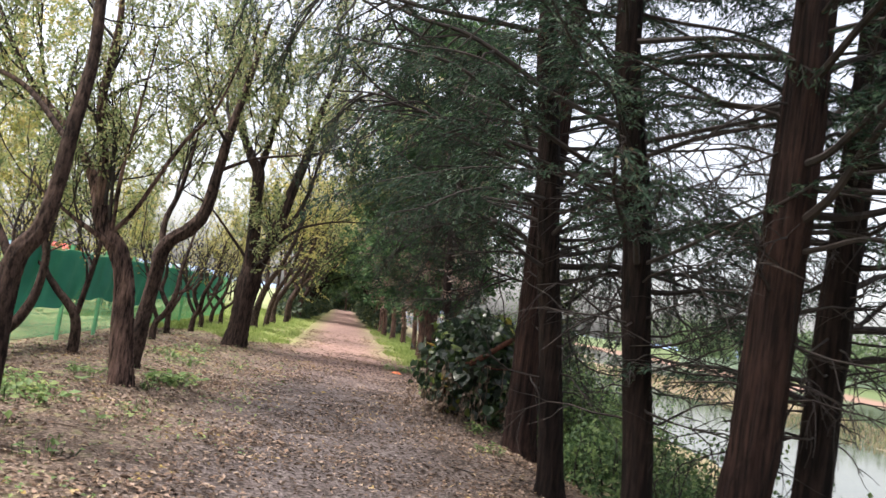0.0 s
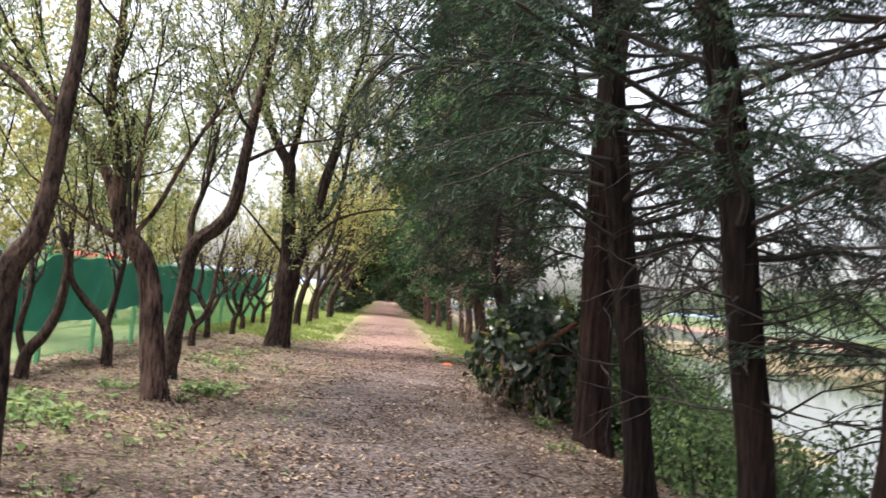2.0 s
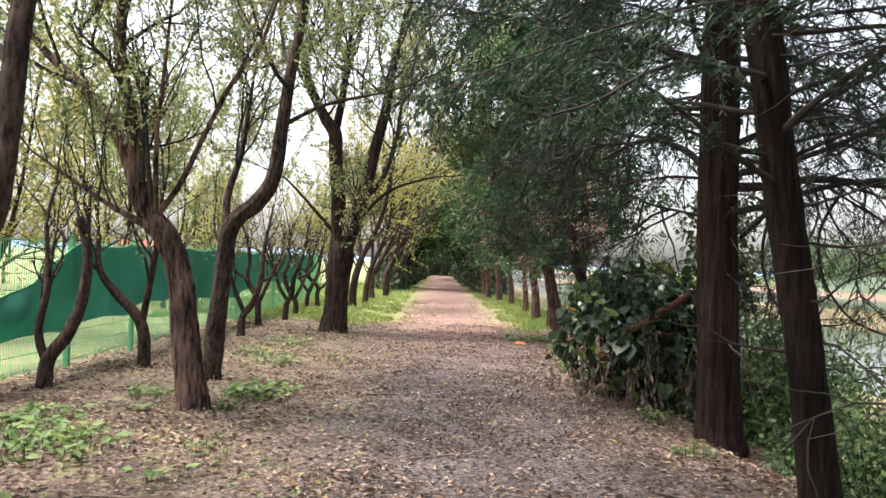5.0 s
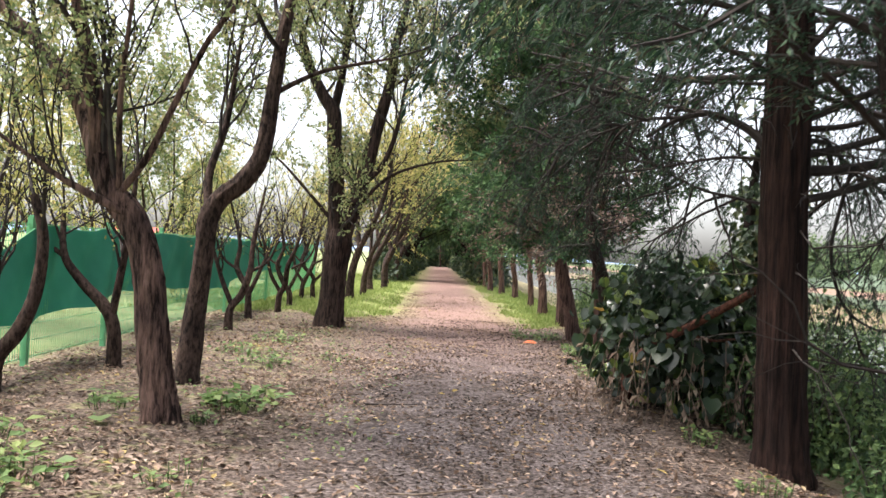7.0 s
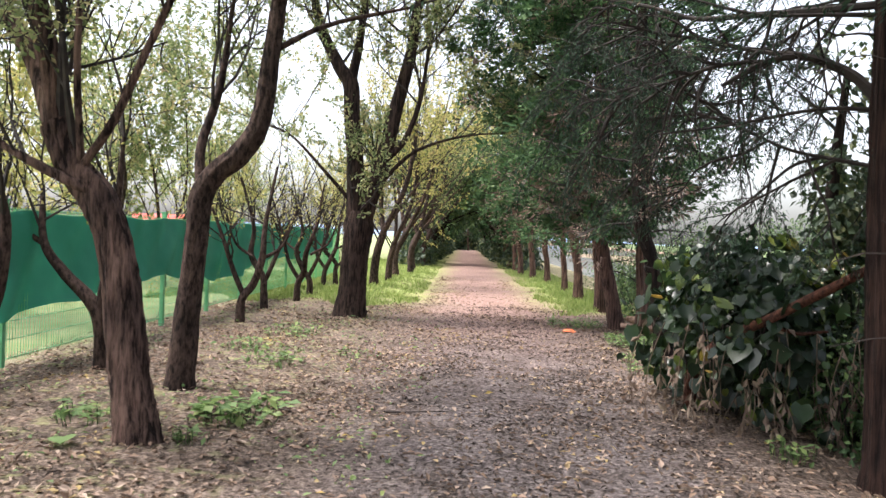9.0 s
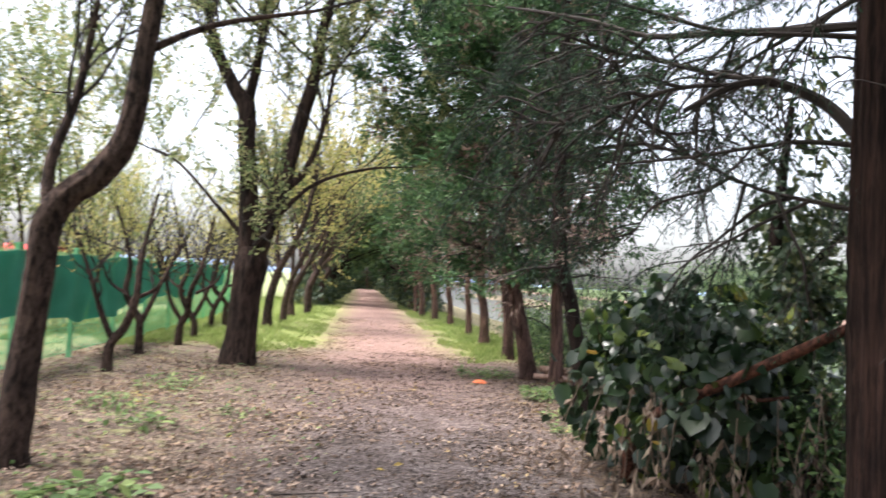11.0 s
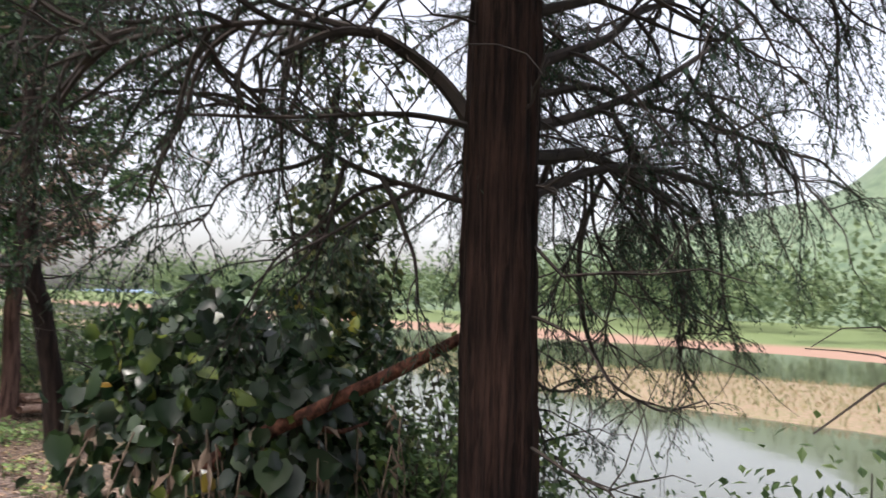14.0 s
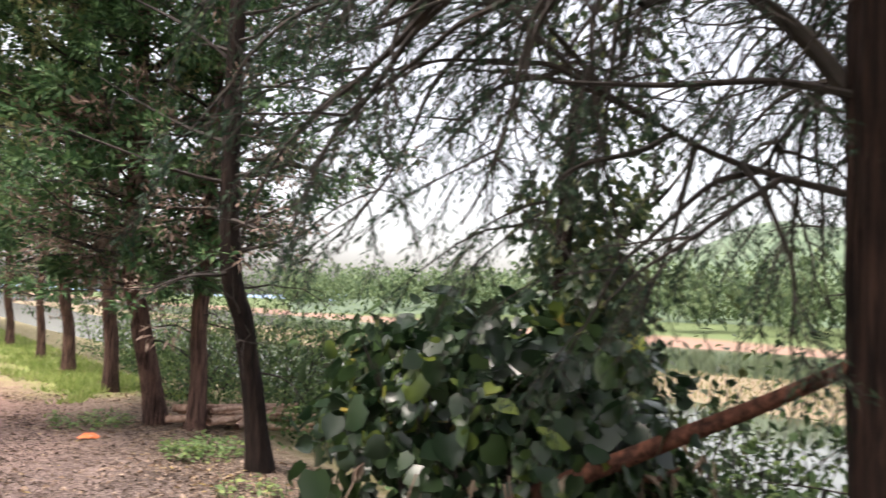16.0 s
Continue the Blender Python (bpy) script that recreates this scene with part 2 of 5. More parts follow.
    bank = mixed(step(sep.outputs[0], 2.6, 3.6), land, mixed(step(mid, 0.4, 0.6), (0.20, 0.18, 0.09), (0.30, 0.25, 0.16)))
    bar = mixed(step(mid, 0.35, 0.65), (0.17, 0.155, 0.09), (0.24, 0.175, 0.13))
    bank = mixed(step(sep.outputs[0], 18, 22), bank, bar)
    bank = mixed(step(sep.outputs[0], 60, 66), bank, (0.24, 0.155, 0.12))
    bank = mixed(step(sep.outputs[0], 72, 78), bank, (0.11, 0.145, 0.065))
    field = mixed(step(big, 0.4, 0.6), (0.22, 0.27, 0.115), (0.31, 0.32, 0.17))
    out = mixed(step(calc("MULTIPLY", sep.outputs[0], -1), 4.6, 5.6), bank, field)
    l.new(out, b.inputs["Base Color"])
    b.inputs["Roughness"].default_value = 0.95
    b.inputs["Specular IOR Level"].default_value = 0.15
    bp = n.new("ShaderNodeBump")
    bp.inputs["Strength"].default_value, bp.inputs["Distance"].default_value = 0.8, 0.03
    l.new(fine, bp.inputs["Height"])
    l.new(bp.outputs[0], b.inputs["Normal"])
    return m


earth_mat = ground_material()
hill_near = plain_material("wooded_hill", (0.06, 0.095, 0.06), (0.12, 0.16, 0.10), 0.4, 1.0, 0.0)
# aerial haze is put into this pale blue base colour
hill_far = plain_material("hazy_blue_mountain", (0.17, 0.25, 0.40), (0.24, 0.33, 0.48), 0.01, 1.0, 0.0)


# ---------------------------------------------------------------- mesh helpers
class Bag:
    """Gathers quads of one mesh."""

    def __init__(self):
        self.v, self.f, self.n = [], [], 0

    def add(self, v, f):
        self.v.append(np.asarray(v, float).reshape(-1, 3))
        self.f.append(np.asarray(f, int).reshape(-1, 4) + self.n)
        self.n += len(self.v[-1])

    def mesh(self, name, mat, smooth=False):
        me = bpy.data.meshes.new(name)
        if self.n:
            v, f = np.concatenate(self.v), np.concatenate(self.f)
            me.vertices.add(len(v))
            me.vertices.foreach_set("co", v.ravel())
            me.loops.add(f.size)
            me.loops.foreach_set("vertex_index", f.ravel().astype(np.int32))
            me.polygons.add(len(f))
            me.polygons.foreach_set("loop_start", np.arange(0, f.size, 4, dtype=np.int32))
            me.update(calc_edges=True)
            me.validate()
            me.polygons.foreach_set("use_smooth", np.full(len(me.polygons), smooth))
        me.materials.append(mat)
        return me


def part(name, bag, mat, parent=None, label="", smooth=False, kind=""):
    ob = new(name, bag.mesh(name, mat, smooth))
    ob.parent = parent
    return tagged(ob, label, kind=kind)


def empty(name, x, y, z=0.0):
    ob = new(name)
    ob.location = (x, y, z)
    ob.empty_display_size = 0.1
    return ob


def unit(v):
    v = np.asarray(v, float)
    return v / (np.linalg.norm(v, axis=-1, keepdims=True) + 1e-9)


def spline(pts, per=5):
    """A smooth line through a few points (with any number of columns)."""
    p = np.asarray(pts, float)
    if len(p) < 3:
        s = np.linspace(0, 1, per + 1)[:, None]
        return p[0] * (1 - s) + p[-1] * s
    q = np.vstack([2 * p[0] - p[1], p, 2 * p[-1] - p[-2]])
    s = np.linspace(0, 1, per, endpoint=False)[:, None]
    out = []
    for i in range(1, len(q) - 2):
        a, b, c, d = q[i - 1 : i + 3]
        out.append(0.5 * (2 * b + (c - a) * s + (2 * a - 5 * b + 4 * c - d) * s**2 + (3 * b - a - 3 * c + d) * s**3))
    return np.vstack(out + [p[-1:]])


def tube(bag, line, radii, sides=6, ridge=0.0, rng=None, lobes=9):
    """A tapering round limb along a line; ridge gives bark its lengthwise folds."""
    line = np.asarray(line, float)
    n = len(line)
    radii = np.broadcast_to(np.asarray(radii, float), (n,))
    t = unit(np.gradient(line, axis=0))
    ref = np.array([1.0, 0, 0]) if abs(t[0][0]) < 0.8 else np.array([0, 1.0, 0])
    a = unit(ref - (t @ ref)[:, None] * t)
    b = np.cross(t, a)
    ang = np.linspace(0, 2 * np.pi, sides, endpoint=False)
    r = np.repeat(radii[:, None], sides, 1)
    if ridge:
        ph = rng.uniform(0, 6.28, 5)
        h = np.cumsum(np.r_[0, np.linalg.norm(np.diff(line, axis=0), axis=1)])[:, None]
        w = np.sin(lobes * ang + ph[0] + 1.2 * np.sin(h * 3 + ph[1])) + 0.7 * np.sin((2 * lobes + 3) * ang + ph[2] + 2.2 * np.sin(h * 4.1 + ph[3])) + 0.8 * np.sin(3 * ang + ph[4] + h)
        r = r * (1 + ridge * w + rng.normal(0, ridge * 0.35, r.shape))
    v = line[:, None] + r[..., None] * (np.cos(ang)[:, None] * a[:, None] + np.sin(ang)[:, None] * b[:, None])
    i = np.arange(n - 1)[:, None] * sides
    j = np.arange(sides)
    k = (j + 1) % sides
    f = np.stack([i + j, i + k, i + sides + k, i + sides + j], -1)
    bag.add(v, f)


def leaves(bag, c, d, nrm, length, width, fold=0.15, at=0.45):
    """Diamond-shaped folded leaves: base c, direction d, face normal nrm."""
    c, d = np.asarray(c, float), unit(d)
    side = unit(np.cross(d, nrm))
    up = np.cross(side, d)
    length, width = (np.broadcast_to(np.asarray(q, float), (len(c),))[:, None] for q in (length, width))
    m = c + d * length * at
    v = np.stack([c, m + side * width / 2 + up * width * fold, c + d * length, m - side * width / 2 + up * width * fold], 1)
    bag.add(v, np.arange(len(c) * 4).reshape(-1, 4))


def smooth01(v, a, b):
    s = np.clip((np.asarray(v, float) - a) / (b - a), 0, 1)
    return s * s * (3 - 2 * s)


WATER = -1.6


def ground_z(x, y):
    """Height of the ground sheet: path, river bank, bar and far shore."""
    x, y = np.asarray(x, float), np.asarray(y, float)
    edge = 2.55 + 0.25 * np.sin(y * 0.55 + 1) + 0.15 * np.sin(y * 1.7)
    shelf = smooth01(y, 13, 20)
    edge = edge + 1.8 * shelf
    z = -0.22 * smooth01(x, edge - 0.5, edge + 0.5) - 1.75 * smooth01(x, edge + 0.2, edge + 4.6 + 5 * shelf)
    z = z + 0.62 * smooth01(x, 22, 25) * (0.75 + 0.25 * np.sin(y * 0.11)) - 0.62 * smooth01(x, 36, 40)
    z = z + 1.2 * smooth01(x, 62, 70) + 1.2 * smooth01(x, 74, 110)
    z = z + 0.018 * np.sin(x * 2.1 + y * 0.9) * np.sin(y * 1.3 - x) + 0.01 * np.sin(x * 7 + 2 * np.sin(y * 3)) * np.sin(y * 6)
    z = z + 0.05 * smooth01(-x, 1.4, 2.6)
    return z


def gz(x, y):
    return float(ground_z(x, y))


# ---------------------------------------------------------------- ground, water, distance
def graded(lo, hi, fine, far):
    inner = np.arange(lo, hi + fine, fine)
    step, left, right = fine, [], []
    p = lo
    while p > -far:
        step *= 1.25
        p -= step
        left.append(p)
    step, p = fine, inner[-1]
    while p < far:
        step *= 1.25
        p += step
        right.append(p)
    return np.r_[left[::-1], inner, right]


gx, gy = graded(-6, 6, 0.14, 2500), graded(-1, 22, 0.15, 2500)
GX, GY = np.meshgrid(gx, gy)
near = (np.abs(GX) < 8) & (GY < 26) & (GY > -3)
rough_rng = np.random.default_rng(5)
GZ = ground_z(GX, GY) + np.where(near, rough_rng.normal(0, 0.006, GX.shape), 0)
bag = Bag()
w = len(gx)
gi = (np.arange(len(gy) - 1)[:, None] * w + np.arange(w - 1)).ravel()
bag.add(np.stack([GX, GY, GZ], -1), np.stack([gi, gi + 1, gi + w + 1, gi + w], -1))
tagged(part("ground", bag, earth_mat, smooth=True), "leaf-strewn earth footpath with a sloping river bank", "ground", kind="structure")

bag = Bag()
bag.add([(4, -400, WATER), (66, -400, WATER), (66, 600, WATER), (4, 600, WATER)], [[0, 1, 2, 3]])
tagged(part("water", bag, water_mat), "calm shallow river reflecting a white sky", "river", kind="structure")


def ridge_mesh(name, mat, label, dist, h0, a0, a1, seed, depth):
    """A long hill range round part of the horizon."""
    r = np.random.default_rng(seed)
    n = 140
    a = np.radians(np.linspace(a0, a1, n))
    ph = r.uniform(0, 6.28, 6)
    s = np.linspace(0, 1, n)
    h = h0 * (0.55 + 0.28 * np.sin(s * 5 + ph[0]) + 0.17 * np.sin(s * 13 + ph[1]) + 0.08 * np.sin(s * 37 + ph[2]) + 0.03 * np.sin(s * 90 + ph[3])) * (0.08 + 0.92 * smooth01(s, 0.0, 0.45)) * (0.1 + 0.9 * smooth01(1 - s, 0, 0.2))
    rings = []
    for k, q in enumerate((0.0, 0.35, 0.7, 1.0, 1.6)):
        hh = (0, 0.45, 0.85, 1.0, 0.0)[k]
        d = dist + depth * q
        rings.append(np.stack([np.sin(a) * d, np.cos(a) * d, h * hh - 3], -1))
    v = np.stack(rings)
    b = Bag()
    i = (np.arange(4)[:, None] * n + np.arange(n - 1)).ravel()
    b.add(v, np.stack([i, i + 1, i + n + 1, i + n], -1))
    return tagged(part(name, b, mat, smooth=True), label, "hills", kind="structure")


ridge_mesh("backdrop_hill", hill_near, "low wooded green hill beyond the river", 150, 58, 24, 150, 3, 60)
# both far ranges take their haze from the material's blue
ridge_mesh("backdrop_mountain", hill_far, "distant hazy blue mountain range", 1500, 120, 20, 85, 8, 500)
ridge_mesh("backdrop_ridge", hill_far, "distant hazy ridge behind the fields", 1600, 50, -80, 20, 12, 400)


# ---------------------------------------------------------------- trees
def branch_line(p, d, length, rng, n=6, rise=0.0, droop=0.0, wander=0.18):
    """A wandering branch of n+1 points from p along d."""
    pts, d = [np.asarray(p, float)], unit(d)
    for i in range(n):
        s = (i + 1) / n
        d = unit(d + rng.normal(0, wander, 3) + np.array([0, 0, rise - droop * s]) / n * 2)
        pts.append(pts[-1] + d * length / n)
    return np.array(pts)


def shoot(wood, foliage, p, d, length, r, depth, rng, rise=0.5, leaf=0.07, per=10, spread=0.8, kids=5, bare=0.25, sides=5):
    """A deciduous shoot: wood with side shoots, leaves on the last two orders."""
    line = branch_line(p, d, length, rng, 5 if depth else (4 if sides > 3 else 2), rise, 0, 0.16)
    tube(wood, line, np.linspace(r, r * 0.35, len(line)), sides if depth > 0 else 3)
    if depth <= 1 and per:
        k = max(2, int(per * length / 0.5))
        s = rng.uniform(bare, 1, k) * (len(line) - 1)
        i = np.minimum(s.astype(int), len(line) - 2)
        c = line[i] + (line[i + 1] - line[i]) * (s - i)[:, None] + rng.normal(0, 0.02, (k, 3))
        dd = unit(line[i + 1] - line[i]) * 0.5 + rng.normal(0, 0.6, (k, 3)) + np.array([0, 0, -0.35])
        leaves(foliage, c, dd, rng.normal(0, 1, (k, 3)) + np.array([0, 0, 0.6]), rng.uniform(0.6, 1.25, k) * leaf, rng.uniform(0.35, 0.55, k) * leaf, 0.2)
    if depth > 0:
        for j in range(kids):
            s = (0.25 + 0.75 * (j + rng.uniform(0.2, 0.9)) / kids) * (len(line) - 1)
            i = min(int(s), len(line) - 2)
            q = line[i] + (line[i + 1] - line[i]) * (s - i)
            dd = unit(line[i + 1] - line[i]) + rng.normal(0, spread, 3)
            shoot(wood, foliage, q, dd, length * rng.uniform(0.4, 0.65), r * 0.5, depth - 1, rng, rise, leaf, per, spread, kids, bare, sides)


def broadleaf(name, x, y, limbs, seed, label, bark, leaf_mat, shoots=7, depth=2, length=1.5, leaf=0.075, per=10, ridge=0.05, group="", kids=5, sides=28, first=0.45, toward=(0, 0, 0.4), fine=5):
    """A deciduous tree from its main limbs: each a list of (dx, dy, z, radius) points."""
    rng = np.random.default_rng(seed)
    root = empty(name, x, y, gz(x, y))
    wood, foliage = Bag(), Bag()
    for k, limb in enumerate(limbs):
        p = spline(limb, 8 if sides > 12 else 4)
        if k == 0:
            p[0, 2] -= 0.12
            p[0, 3] *= 1.25
        b = Bag()
        tube(b, p[:, :3], p[:, 3], sides if k == 0 else max(8, sides // 2), ridge if k == 0 else ridge * 0.5, rng)
        part("trunk" if k == 0 else "limb", b, bark, root, smooth=True)
        lo = 0.75 if k == 0 and len(limbs) > 1 else first
        m = shoots if k else max(2, shoots // 2)
        for j in range(m):
            s = lo + (1 - lo) * (j + rng.uniform(0, 1)) / m
            i = min(int(s * (len(p) - 1)), len(p) - 2)
            out = rng.normal(0, 0.8, 3)
            out[2] = abs(out[2]) * 0.6
            dd = unit(p[i + 1, :3] - p[i, :3]) * 0.5 + out + np.array(toward)
            shoot(wood, foliage, p[i, :3], dd, length * rng.uniform(0.6, 1.2), min(0.03, p[i, 3] * 0.45), depth, rng, 0.35, leaf, per, 0.75, kids, 0.25, fine)
        if k or len(limbs) == 1:
            shoot(wood, foliage, p[-1, :3], p[-1, :3] - p[-4, :3], length * 1.3, p[-1, 3], depth, rng, 0.4, leaf, per, 0.7, kids, 0.25, fine)
    part("twigwork", wood, twig_mat, root, kind="stuff")
    part("crown", foliage, leaf_mat, root)
    return tagged(root, label, "tree", group)


def spray_branch(wood, foliage, p, d, length, r, rng, droop=0.4, rise=0.25, bare=0.35, gap=0.09, sub=0.45, leaf=0.075, wide=0.014, step=0.03, twigs=True, hang=0.35):
    """A conifer bough: side twigs in a flat fan, feathered with narrow leaflets."""
    line = spline(branch_line(p, d, length, rng, 6, rise, droop, 0.12), 3)
    if r > 0.01:
        tube(wood, line, np.linspace(r, r * 0.22, len(line)), 6)
    else:
        tube(wood, line[::3], np.linspace(r, r * 0.22, len(line[::3])), 3)
    m = max(2, int(length * (1 - bare) / gap))
    for j in range(m):
        s = (bare + (1 - bare) * (j + rng.uniform(0, 1)) / m) * (len(line) - 1)
        i = min(int(s), len(line) - 2)
        q = line[i] + (line[i + 1] - line[i]) * (s - i)
        t = unit(line[i + 1] - line[i])
        sd = unit(np.cross(t, [0, 0, 1.0])) * (1 if j % 2 else -1)
        dd = unit(t * 0.8 + sd * rng.uniform(0.4, 1.0) + np.array([0, 0, rng.uniform(-0.5, 0.15)]))
        ln = sub * rng.uniform(0.45, 1.1) * (1.15 - 0.6 * s / len(line))
        k = max(3, int(ln / step))
        u = (np.arange(k) + rng.uniform(0, 1)) / k
        c = q + dd * (u * ln)[:, None] + np.array([0, 0, -1]) * (hang * ln * u**2)[:, None]
        if twigs:
            tube(wood, c[:: max(1, k // 3)] if k > 5 else np.stack([q, c[-1]]), max(0.0022, r * 0.12), 3)
        for side_way in (1, -1):
            cq = c + rng.normal(0, 0.012, (k, 3))
            tt = unit(dd + np.array([0, 0, -2 * hang]) * u[:, None] * 0.6)
            s2 = unit(np.cross(tt, [0, 0, 1.0])) * np.where(np.arange(k) % 2, side_way, -side_way)[:, None]
            ld = tt * 0.9 + s2 * rng.uniform(0.1, 0.9, (k, 1)) + rng.normal(0, 0.34, (k, 3)) + np.array([0, 0, -0.3])
            leaves(foliage, cq, ld, rng.normal(0, 0.8, (k, 3)) + np.array([0, 0, 1.0]), rng.uniform(0.4, 1.15, k) * leaf, rng.uniform(0.45, 0.9, k) * wide, 0.1)


def tufts(bag, centres, radii, per, leaf, wide, rng, out):
    """Soft clumps of short sprays round the given centres, fanning outwards."""
    n = len(centres) * per
    if not n:
        return
    c0, r0, o0 = np.repeat(centres, per, 0), np.repeat(radii, per)[:, None], np.repeat(out, per, 0)
    v = unit(rng.normal(0, 1, (n, 3)))
    c = c0 + v * r0 * rng.uniform(0.1, 1, (n, 1)) ** 0.6 * np.array([1, 1, 0.62])
    d = v * 0.6 + unit(o0) * 0.6 + rng.normal(0, 0.35, (n, 3)) + np.array([0, 0, -0.15])
    leaves(bag, c, d, rng.normal(0, 0.6, (n, 3)) + np.array([0, 0, 0.9]), rng.uniform(0.5, 1.2, n) * leaf, rng.uniform(0.6, 1.2, n) * wide, 0.12)


def clump_crown(wood, live, dead, trunk, base, boughs, profile, rng, clump, per, leaf, wide, brown=0.25, step=0.26, keep=0.85, lean=(0, 0)):
    """Boughs carrying foliage in separate clumps; the inner ones below are brown. profile: (z, reach) pairs."""
    pz, pr = np.array(profile).T
    cs, rs, os, kinds = [], [], [], []
    for k in range(boughs):
        z = pz[0] + (pz[-1] - pz[0]) * ((k + rng.uniform(0, 1)) / boughs)
        o = np.array([np.interp(z - base, trunk[:, 2], trunk[:, i]) for i in range(3)])
        a = rng.uniform(0, 2 * np.pi)
        d = np.array([math.sin(a) + lean[0], math.cos(a) + lean[1], rng.uniform(-0.15, 0.3)])
        ln = np.interp(z, pz, pr) * rng.uniform(0.55, 1.08)
        line = spline(branch_line(o, d, ln, rng, 5, 0.2, 0.35, 0.13), 3)
        tube(wood, line, np.linspace(0.022, 0.004, len(line)), 4)
        for q in np.arange(0.28 * ln, ln + 0.05, step):
            f = min(q / ln, 1.0)
            i = min(int(f * (len(line) - 1)), len(line) - 2)
            for side_way in range(1 + int(f > 0.5)):
                if rng.uniform(0, 1) > keep:
                    continue
                off = rng.normal(0, 0.14 + 0.16 * f, 3) * np.array([1, 1, 0.6])
                cs.append(line[i] + off)
                rs.append(clump * rng.uniform(0.6, 1.3))
                os.append(line[-1] - line[0] + off * 2)
                kinds.append(rng.uniform(0, 1) < brown * (1.9 - 1.7 * f) * (1.5 if z < 3.4 else 0.6))
                tube(wood, np.stack([line[max(i - 1, 0)], line[i] + off]), 0.004, 3)
    cs, rs, os, kinds = np.array(cs), np.array(rs), np.array(os), np.array(kinds, bool)
    tufts(live, cs[~kinds], rs[~kinds], per, leaf, wide, rng, os[~kinds])
    tufts(dead, cs[kinds], rs[kinds], max(8, per // 2), leaf * 1.1, wide * 0.7, rng, os[kinds])


def conifer(name, x, y, line, seed, label, bark, mat, boughs=40, z0=1.6, z1=7, reach=2.0, taper=0.5, bare=0.4, side=None, group="", gap=0.06, sub=0.5, leaf=0.10, wide=0.022, step=0.022, twigs=True, dead=0, sides=32, ridge=0.045, droop=0.45, base=None, rise=0.25, hang=0.35, clumps=None):
    """A cypress or cedar: trunk line of (dx, dy, z, radius), boughs between z0 and z1, dead twigs below."""
    rng = np.random.default_rng(seed)
    root = empty(name, x, y, gz(x, y) if base is None else base)
    g = root.location.z
    p = np.array([(a, b, c - g, r) for a, b, c, r in spline(line, 10 if sides > 12 else 4)])
    p[0, 2] = -0.15
    b = Bag()
    flare = 1 + 0.28 * np.exp(-np.maximum(p[:, 2], 0) / 0.18)
    tube(b, p[:, :3], p[:, 3] * flare, sides, ridge, rng, 11)
    part("trunk", b, bark, root, smooth=True)
    wood, foliage = Bag(), Bag()
    zs = p[:, 2] + g
    brown = Bag()
    if clumps:
        clump_crown(wood, foliage, brown, p, g, boughs, rng=rng, **clumps)
        boughs = 0
    for k in range(boughs):
        z = z0 + (z1 - z0) * ((k + rng.uniform(0, 1)) / boughs) ** 0.9
        o = np.array([np.interp(z, zs, p[:, c]) for c in range(3)])
        a = rng.uniform(0, 2 * np.pi) if side is None else radians(side[0]) + rng.uniform(-1, 1) * radians(side[1])
        ln = reach * rng.uniform(0.6, 1.1) * (1 - taper * (z - z0) / max(z1 - z0, 0.1))
        rr = np.interp(z, zs, p[:, 3])
        spray_branch(wood, foliage, o, (math.sin(a), math.cos(a), rng.uniform(-0.05, 0.3)), ln, min(0.036, rr * 0.26) * rng.uniform(0.4, 1), rng, droop, rise, bare, gap, sub, leaf, wide, step, twigs, hang)
    for k in range(dead):
        z = rng.uniform(0.9, z0 + 1.5)
        o = np.array([np.interp(z, zs, p[:, c]) for c in range(3)])
        a = rng.uniform(0, 2 * np.pi)
        ln = rng.uniform(0.4, 1.4)
        ll = branch_line(o, (math.sin(a), math.cos(a), rng.uniform(-0.2, 0.3)), ln, rng, 6, 0.1, 0.5, 0.26)
        tube(wood, ll, np.linspace(0.011, 0.003, 7), 4)
        for j in range(4):
            i = rng.integers(2, 6)
            tube(wood, branch_line(ll[i], unit(ll[i] - ll[i - 1]) + rng.normal(0, 0.6, 3), ln * 0.45, rng, 4, 0, 0.4, 0.2), np.linspace(0.005, 0.002, 5), 3)
    part("branchwork", wood, twig_mat, root, kind="stuff")
    part("crown", foliage, mat, root)
    if brown.n:
        part("dead_sprays", brown, needle_dead, root, "brown dead inner sprays")
    return tagged(root, label, "tree", group)


# ---- willows and locusts beside the fence
broadleaf("tree", -2.50, 6.25, [
    [(0, 0, 0, 0.1), (0.0, 0, 0.55, 0.085), (0.0, 0, 1.05, 0.078), (0.03, 0, 1.4, 0.081), (0.16, 0.0, 1.62, 0.067), (0.22, 0, 2.0, 0.056), (0.25, 0, 2.45, 0.052), (0.28, 0.05, 3.0, 0.044), (0.24, 0.1, 3.8, 0.037), (0.4, 0.2, 4.9, 0.022)],
    [(0.0, 0, 1.35, 0.037), (-0.3, 0.1, 1.75, 0.03), (-0.75, 0.2, 2.2, 0.022), (-1.2, 0.3, 2.9, 0.015)],
    [(0.25, 0, 2.3, 0.026), (-0.3, 0.3, 2.75, 0.021), (-1.0, 0.5, 3.0, 0.013), (-1.6, 0.6, 3.5, 0.007)],
], 11, "curved dark-barked tree with a bent trunk on leaf litter", bark_smooth, leaf_green, 7, 2, 1.4, 0.06, 15, group="trees beside the fence")
